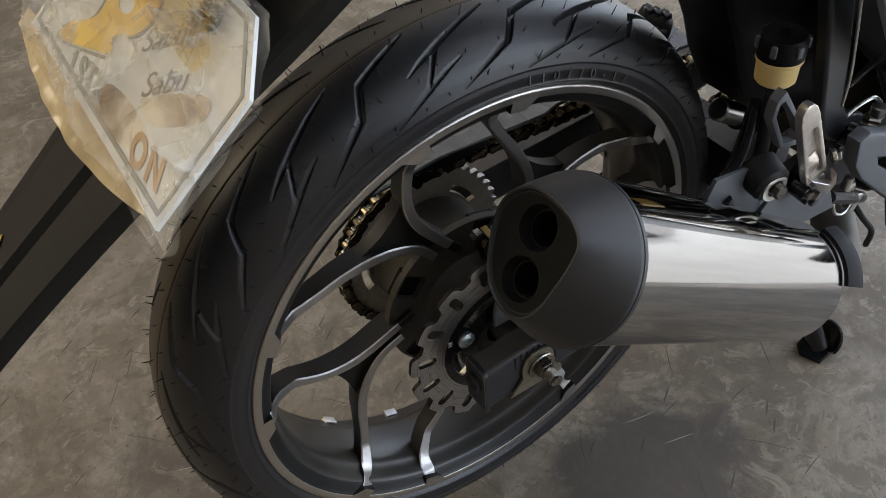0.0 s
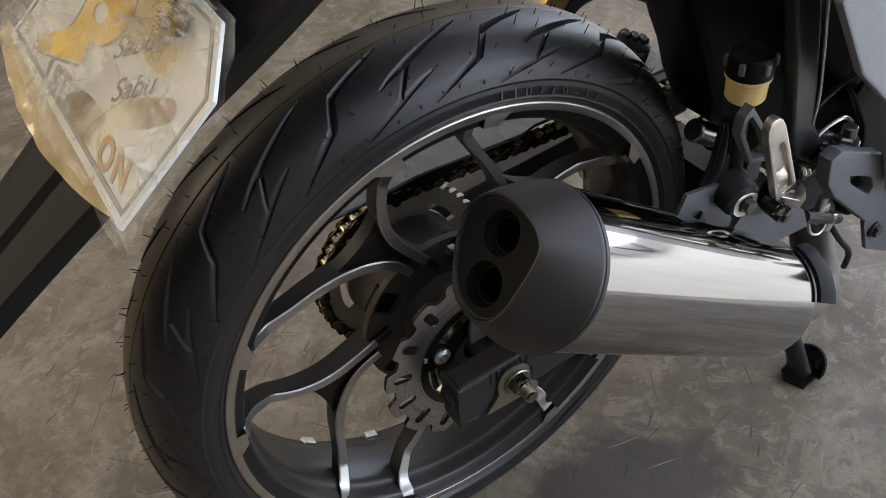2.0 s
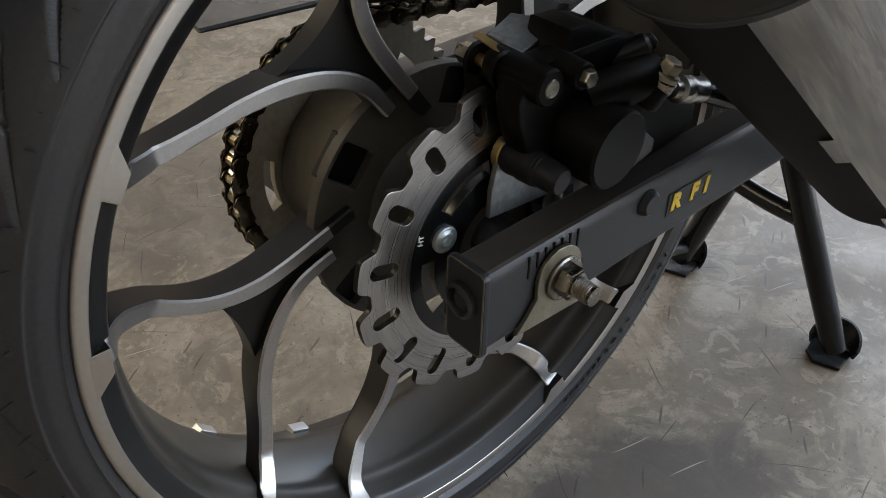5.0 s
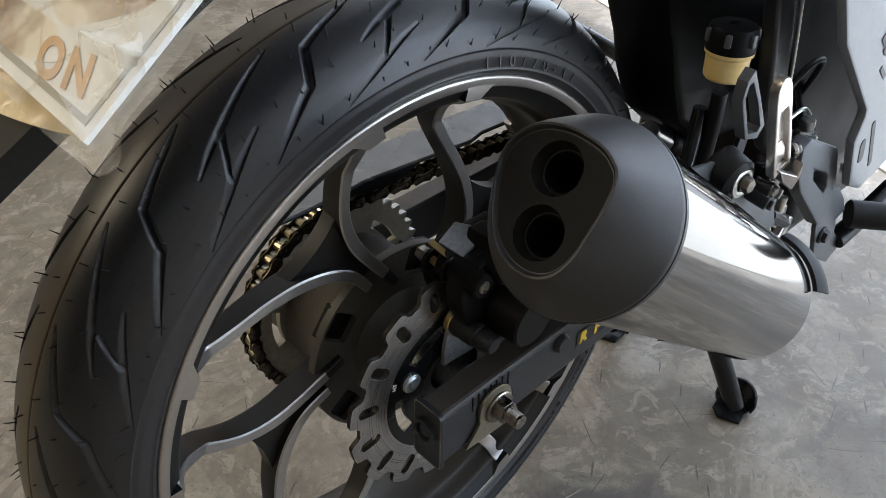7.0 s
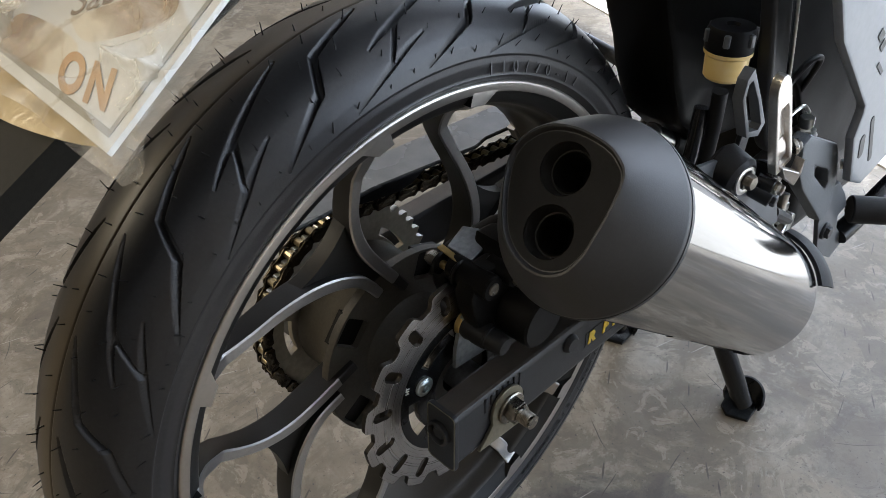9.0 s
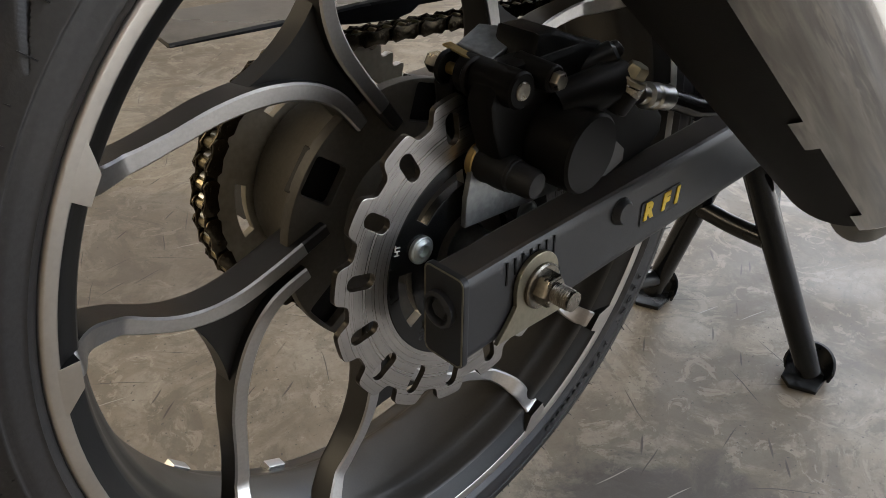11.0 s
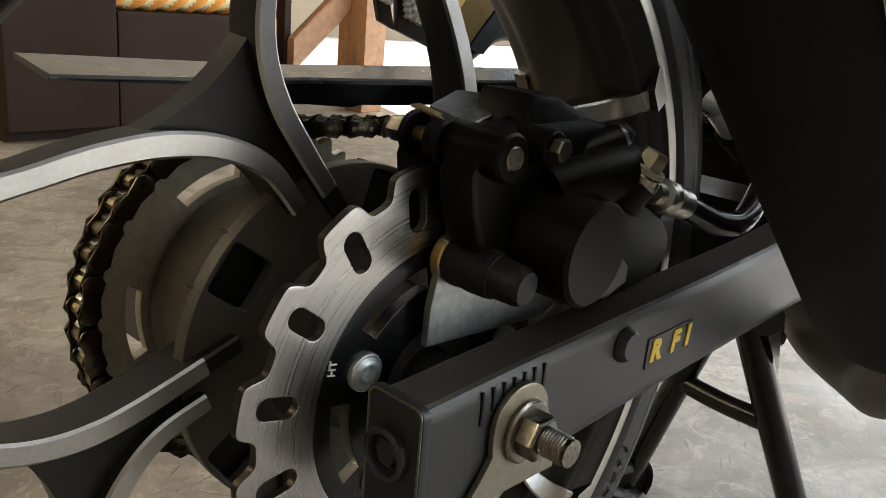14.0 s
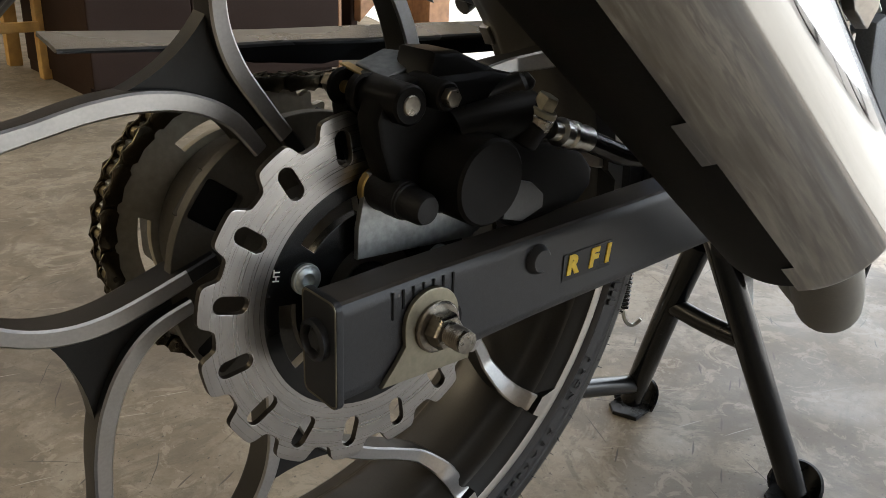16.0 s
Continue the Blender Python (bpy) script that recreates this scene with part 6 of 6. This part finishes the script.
for txt, x, y in (("Sabut", 0.0267, 0.0690), ("Sabu", 0.0492, 0.0510)):
    part("plate_word", lettering(txt, 0.0205, PB @ Matrix.Translation((x, y, 0.0019)) @ pose(0, 0, 0, 0, 0, 38), 0.0001, shear=0.25), PRINT_DARK, plate, "brown slanted lettering " + txt)
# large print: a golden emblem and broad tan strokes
emb_o = [tuple(q[:2]) for q in smooth_path([(x, y, 0) for x, y in ((-0.050, 0.088), (-0.022, 0.094), (-0.003, 0.082), (0.004, 0.068), (-0.002, 0.054), (-0.020, 0.043), (-0.013, 0.035), (-0.029, 0.0275), (-0.0715, 0.0125), (-0.072, 0.024), (-0.050, 0.041), (-0.052, 0.062), (-0.050, 0.088))], 5)[:-1]]
emb_i = [(-0.029 + 0.010 * math.cos(radians(a)), 0.062 + 0.006 * math.sin(radians(a))) for a in range(0, 360, 20)]


def grown(poly, d):
    cx, cy = sum(p[0] for p in poly) / len(poly), sum(p[1] for p in poly) / len(poly)
    return [(x + (x - cx) / math.hypot(x - cx, y - cy) * d, y + (y - cy) / math.hypot(x - cx, y - cy) * d) for x, y in poly]


part("emblem_edge", cut_plate([grown(emb_o, 0.0034), grown(emb_o, 0.0014)], 0.0003, 0.0001, PB @ Matrix.Translation((0, 0, 0.0018))), BORDER, plate)
part("golden_emblem", cut_plate([emb_o, emb_i], 0.0004, 0.0001, PB @ Matrix.Translation((0, 0, 0.0020))), PRINT_YELLOW, plate, "golden printed emblem")
for ch, x, y, mat in (("I", -0.0416, 0.0085, BORDER), ("S", -0.0285, 0.0110, BORDER), ("T", -0.0155, 0.0130, BORDER), ("R", -0.0015, 0.0150, BORDER), ("O", 0.0655, 0.0150, PRINT_TAN), ("N", 0.0865, 0.0175, PRINT_TAN)):
    m = PB @ Matrix.Translation((x, y, 0.0019)) @ Matrix(((0.85, -0.62, 0, 0), (0.10, 0.80, 0, 0), (0, 0, 1, 0), (0, 0, 0, 1)))
    part("plate_letter", lettering(ch, 0.0265, m, 0.0001, shear=0.15, bold=0.0011), mat, plate, "broad faded letter " + ch)
for smear in ([(0.040, 0.034), (0.060, 0.030), (0.082, 0.043), (0.097, 0.058), (0.088, 0.066), (0.062, 0.052)], [(0.008, 0.006), (0.054, 0.010), (0.056, 0.027), (0.006, 0.024)]):
    part("tan_smear", cut_plate([[tuple(q[:2]) for q in smooth_path([(x, y, 0) for x, y in smear + smear[:1]], 5)[:-1]]], 0.0003, 0.0001, PB @ Matrix.Translation((0, 0, 0.0019))), SMEAR, plate)
part("fixing_hole", lathe([(0, 0), (0.0058, 0), (0.0058, 0.0008), (0, 0.0008)], 24, PB @ Matrix.Translation((0.0526, 0.096, 0.0022)), closed=False), TEXT_BLACK, plate)
part("grommet", lathe([(0.0052, 0), (0.0075, 0.0), (0.0075, 0.0032), (0.0066, 0.0040), (0.0052, 0.0036)], 28, PB @ Matrix.Translation((0.0526, 0.096, 0.0020))), RUBBER_SOFT, plate, "black rubber grommet")


def bag_mesh(lift, x0, x1, y0, y1, seed, amp, droop, taper=False):
    """A crumpled sheet of film over x0..x1 and y0..y1 of the board, its corners cut, with soft folds, pleats that run from the tied hole and a loose tail."""
    nx, ny = 150, 100
    v, f = [], []
    for j in range(ny + 1):
        for i in range(nx + 1):
            y = y0 + (y1 - y0) * j / ny
            cut = max(0.0, y - 0.082) * 1.05
            tail = 0.013 * math.exp(-((y - 0.001) / 0.009) ** 2) if not taper else 0.0
            x = x0 + cut + (x1 + tail - cut - x0 - cut) * i / nx
            if taper:
                y = y1 - (y1 - y) * max(0.12, 1 - ((x + 0.03) / 0.15) ** 2)
            p = Vector((x * 26 + seed, y * 30, seed * 0.3))
            soft = noise.noise(p * 0.6)
            fold = 1 - abs(noise.noise(Vector((x * 7 + y * 22 + seed, x * 18 - y * 8, 1.0)))) * 2
            crease = 1 - abs(noise.noise(Vector((x * 24 - y * 11 + seed, x * 7 + y * 9, 4.0)))) * 2
            dx, dy = x - 0.0526, y - 0.096
            d = math.hypot(dx, dy)
            pleat = (1 - abs(noise.noise(Vector((math.atan2(dy, dx) * 3.2 + seed, d * 9, 7.0)))) * 2) * math.exp(-d / 0.055)
            out = max(0.0, abs(x) - 0.114) + max(0.0, -y)
            z = lift + amp * (0.45 * soft + 0.7 * max(fold, 0) ** 5 + 0.5 * max(crease, 0) ** 7 + 1.3 * max(pleat, 0) ** 2) - out * droop
            cell = noise.voronoi(Vector((x * 30 + y * 10 + seed, y * 34 - x * 8, seed)))[0]
            crinkle = max(0.0, 1 - (cell[1] - cell[0]) * 5.5) ** 1.5
            edge = min(1.0, max(0.12, (-x - 0.02) * 14, (math.hypot(x - 0.06, y - 0.10) < 0.055) * 0.9, (abs(x) - 0.075) * 18))
            z += amp * 0.26 * crinkle * edge
            hem = min(1.0, max(0.0, (0.010 - min(x - x0 - cut, x1 + tail - cut - x, y - y0, y1 - y)) / 0.010))
            v.append((x + hem * 0.004 * noise.noise(p * 0.9), y + hem * 0.004 * noise.noise(p * 0.8 + Vector((5, 0, 0))), max(z, lift * 0.6) + hem * 0.003 * noise.noise(p * 1.7)))
    for j in range(ny):
        for i in range(nx):
            q = j * (nx + 1) + i
            f.append((q, q + 1, q + nx + 2, q + nx + 1))
    bm = bmesh.new()
    bm.from_mesh(mesh(v, f))
    bm.transform(PB)
    return bm


part("bag_front", bag_mesh(0.0032, -0.126, 0.1215, -0.008, 0.1195, 3.1, 0.0115, 0.35), FILM, plate, "clear crumpled plastic film", smooth=180)
part("bag_back", bag_mesh(-0.0065, -0.124, 0.1205, -0.006, 0.1175, 8.7, 0.003, 0.2), FILM, plate, "clear plastic film behind the board", smooth=180)
part("yellow_patch", bag_mesh(0.0050, -0.060, 0.075, 0.070, 0.1165, 11.3, 0.0045, 0.1), FILM_STAIN_GLOW, plate, "tan stained film over the emblem, the light through it tinted in", smooth=180)
part("yellow_wrap", bag_mesh(-0.0030, -0.135, 0.112, -0.024, 0.004, 5.3, 0.0028, 0.4, True), FILM_YELLOW, plate, "yellowed crumpled film along the lower edge", smooth=180)

# ---- background ----


def cabinet():
    ob = thing("low_cabinet", (0.95, 2.25, 0), "low dark brown laminate cabinet with worn edges", "cabinet")
    part("body", box((0.70, 2.28, 0.33), (0.30, 0.60, 0.60), 0.006), WOOD_DARK, ob)
    part("low_wing", box((1.105, 2.28, 0.187), (0.508, 0.60, 0.314), 0.006), WOOD_DARK, ob)
    part("plinth", box((0.955, 2.30, 0.016), (0.80, 0.56, 0.032)), WOOD_DARK, ob)
    part("end_strip", box((1.362, 1.985, 0.182), (0.012, 0.012, 0.314), 0.002), WOOD, ob)
    return ob


cabinet()


def striped_roll():
    """A roll of twisted orange and cream strips, lying on the cabinet."""
    n, k = 120, 24
    v, f, mats = [], [], []
    for i in range(n + 1):
        for q in range(k):
            a = 2 * math.pi * q / k
            tw = a * 3 + i * 0.42
            r = 0.052 + 0.006 * math.cos(tw)
            v.append((0.86 + 0.49 * i / n, 2.055 + r * math.cos(a), 0.344 + 0.056 + r * math.sin(a) - 0.0))
    for i in range(n):
        for q in range(k):
            w = (q + 1) % k
            f.append((i * k + q, i * k + w, (i + 1) * k + w, (i + 1) * k + q))
            mats.append(1 if math.cos(2 * math.pi * (q + 0.5) / k * 3 + (i + 0.5) * 0.42) < -0.25 else 0)
    f += [tuple(range(k)), tuple(n * k + q for q in range(k - 1, -1, -1))]
    mats += [0, 0]
    bm = bmesh.new()
    bm.from_mesh(mesh(v, f))
    for fc, m in zip(bm.faces, mats):
        fc.material_index = m
    ob = part("striped_roll", bm, [ORANGE, CREAM], None, "roll of twisted orange and cream cloth lying on a cabinet")
    return tagged(ob, category="cloth roll")


striped_roll()


def trestle():
    ob = thing("wooden_trestle", (1.8, 2.3, 0), "rough brown wooden trestle with a diagonal brace", "trestle")
    for x, y in ((1.60, 2.36), (1.90, 2.16), (1.78, 2.66), (2.10, 2.46)):
        part("leg", box((x, y, 0.36), (0.10, 0.10, 0.72), 0.004), WOOD, ob)
    part("brace", beam(2.20, 2.24, [(1.60, 0.14, 0.26), (1.92, 0.42, 0.54)]), WOOD, ob)
    part("rail", box((1.76, 2.27, 0.62), (0.36, 0.05, 0.09), 0.004, 1, Matrix.Rotation(radians(-34), 3, "Z")), WOOD, ob)
    part("top", box((1.85, 2.41, 0.74), (0.70, 0.66, 0.04), 0.004, 1, Matrix.Rotation(radians(-34), 3, "Z")), WOOD, ob)
    part("side_board", box((1.60, 2.30, 0.33), (0.03, 0.12, 0.64), 0.003, 1), WOOD_DARK, ob)
    return ob


trestle()


def stool():
    ob = thing("wooden_stool", (0.45, 2.45, 0), "yellow varnished wooden stool", "stool")
    for x, y in ((0.55, 2.38), (0.25, 2.34), (0.53, 2.66), (0.23, 2.62)):
        part("leg", box((x, y, 0.21), (0.042, 0.042, 0.42), 0.004), WOOD_PALE, ob)
    part("rail", box((0.40, 2.36, 0.16), (0.27, 0.02, 0.03), 0.003), WOOD_PALE, ob)
    part("seat", box((0.39, 2.50, 0.435), (0.42, 0.38, 0.03), 0.006), WOOD_PALE, ob)
    return ob


stool()


def parked_bike(x, y, turn, label, paint=FRAME_BLACK):
    """A small motorcycle in the distance: wheels, fork, engine, tank and seat."""
    ob = thing("parked_motorcycle", (x, y, 0), label, "motorcycle", "parked motorcycles")
    m0 = Matrix.Translation((x, y, 0)) @ pose(0, 0, 0, 0, 0, turn)

    def add(name, bm, mat, lab=""):
        bm.transform(m0)
        return part(name, bm, mat, ob, lab)

    for wx in (-0.62, 0.62):
        up = Matrix.Translation((wx, 0, 0.29)) @ UPRIGHT
        w = add("wheel", lathe([(0.215, -0.03), (0.235, -0.03), (0.235, 0.03), (0.215, 0.03)], 40, up), BRIGHT)
        tb = lathe([(0.235 + 0.03 + 0.032 * math.cos(radians(a)), 0.042 * math.sin(radians(a))) for a in range(0, 360, 30)], 40, up)
        tb.transform(m0)
        part("tyre", tb, RUBBER, w)
        hb = rod((wx, -0.06, 0.29), (wx, 0.06, 0.29), 0.05)
        hb.transform(m0)
        part("hub", hb, BRIGHT, w)
        for k in range(5):
            px, pz = polar(0.22, 72 * k + 10)
            sb = rod((wx, 0, 0.29), (wx + px, 0, 0.29 + pz), 0.012, n=8)
            sb.transform(m0)
            part("spoke", sb, BRIGHT, w)
    for s in (-0.07, 0.07):
        add("fork_leg", rod((0.62, s, 0.29), (0.42, s, 0.88), 0.022, n=14), BRIGHT)
        add("swingarm_leg", rod((-0.62, s, 0.29), (-0.1, s, 0.36), 0.02, n=12), SATIN)
    add("engine", box((0.08, 0, 0.38), (0.36, 0.26, 0.28), 0.05, 3), GALV)
    add("tank", box((0.12, 0, 0.74), (0.46, 0.28, 0.22), 0.08, 4), paint)
    add("seat", box((-0.36, 0, 0.76), (0.56, 0.24, 0.10), 0.04, 3), RUBBER_SOFT)
    add("tail", box((-0.62, 0, 0.72), (0.36, 0.20, 0.12), 0.04, 3), paint)
    add("mudguard", lathe([(0.300, -0.05), (0.306, -0.05), (0.306, 0.05), (0.300, 0.05)], 20, Matrix.Translation((0.62, 0, 0.29)) @ UPRIGHT, a0=30, a1=150), FRAME_BLACK)
    add("muffler", rod((-0.10, -0.16, 0.28), (-0.66, -0.18, 0.40), 0.045), CHROME)
    add("handlebar", tube([(0.34, -0.36, 1.0), (0.40, -0.2, 0.96), (0.42, 0, 0.93), (0.40, 0.2, 0.96), (0.34, 0.36, 1.0)], 0.012, 10), SATIN)
    add("head_lamp", lathe([(0, 0), (0.07, 0.01), (0.085, 0.06), (0.08, 0.08), (0, 0.09)], 24, axis_at((0.50, 0, 0.82), (1, 0, 0)), closed=False), CHROME)
    add("side_stand", rod((-0.02, 0.1, 0.3), (-0.06, 0.24, 0.0), 0.012), SATIN)
    return ob


parked_bike(6.2, 5.2, 100, "black motorcycle parked by the open gate")
parked_bike(7.9, 8.4, 95, "black motorcycle parked in the bright gateway")
# out of view: added only for the red streaks in the polished sleeve
parked_bike(4.3, -1.4, 65, "unseen red motorcycle, added for its red reflection in the muffler", RED)
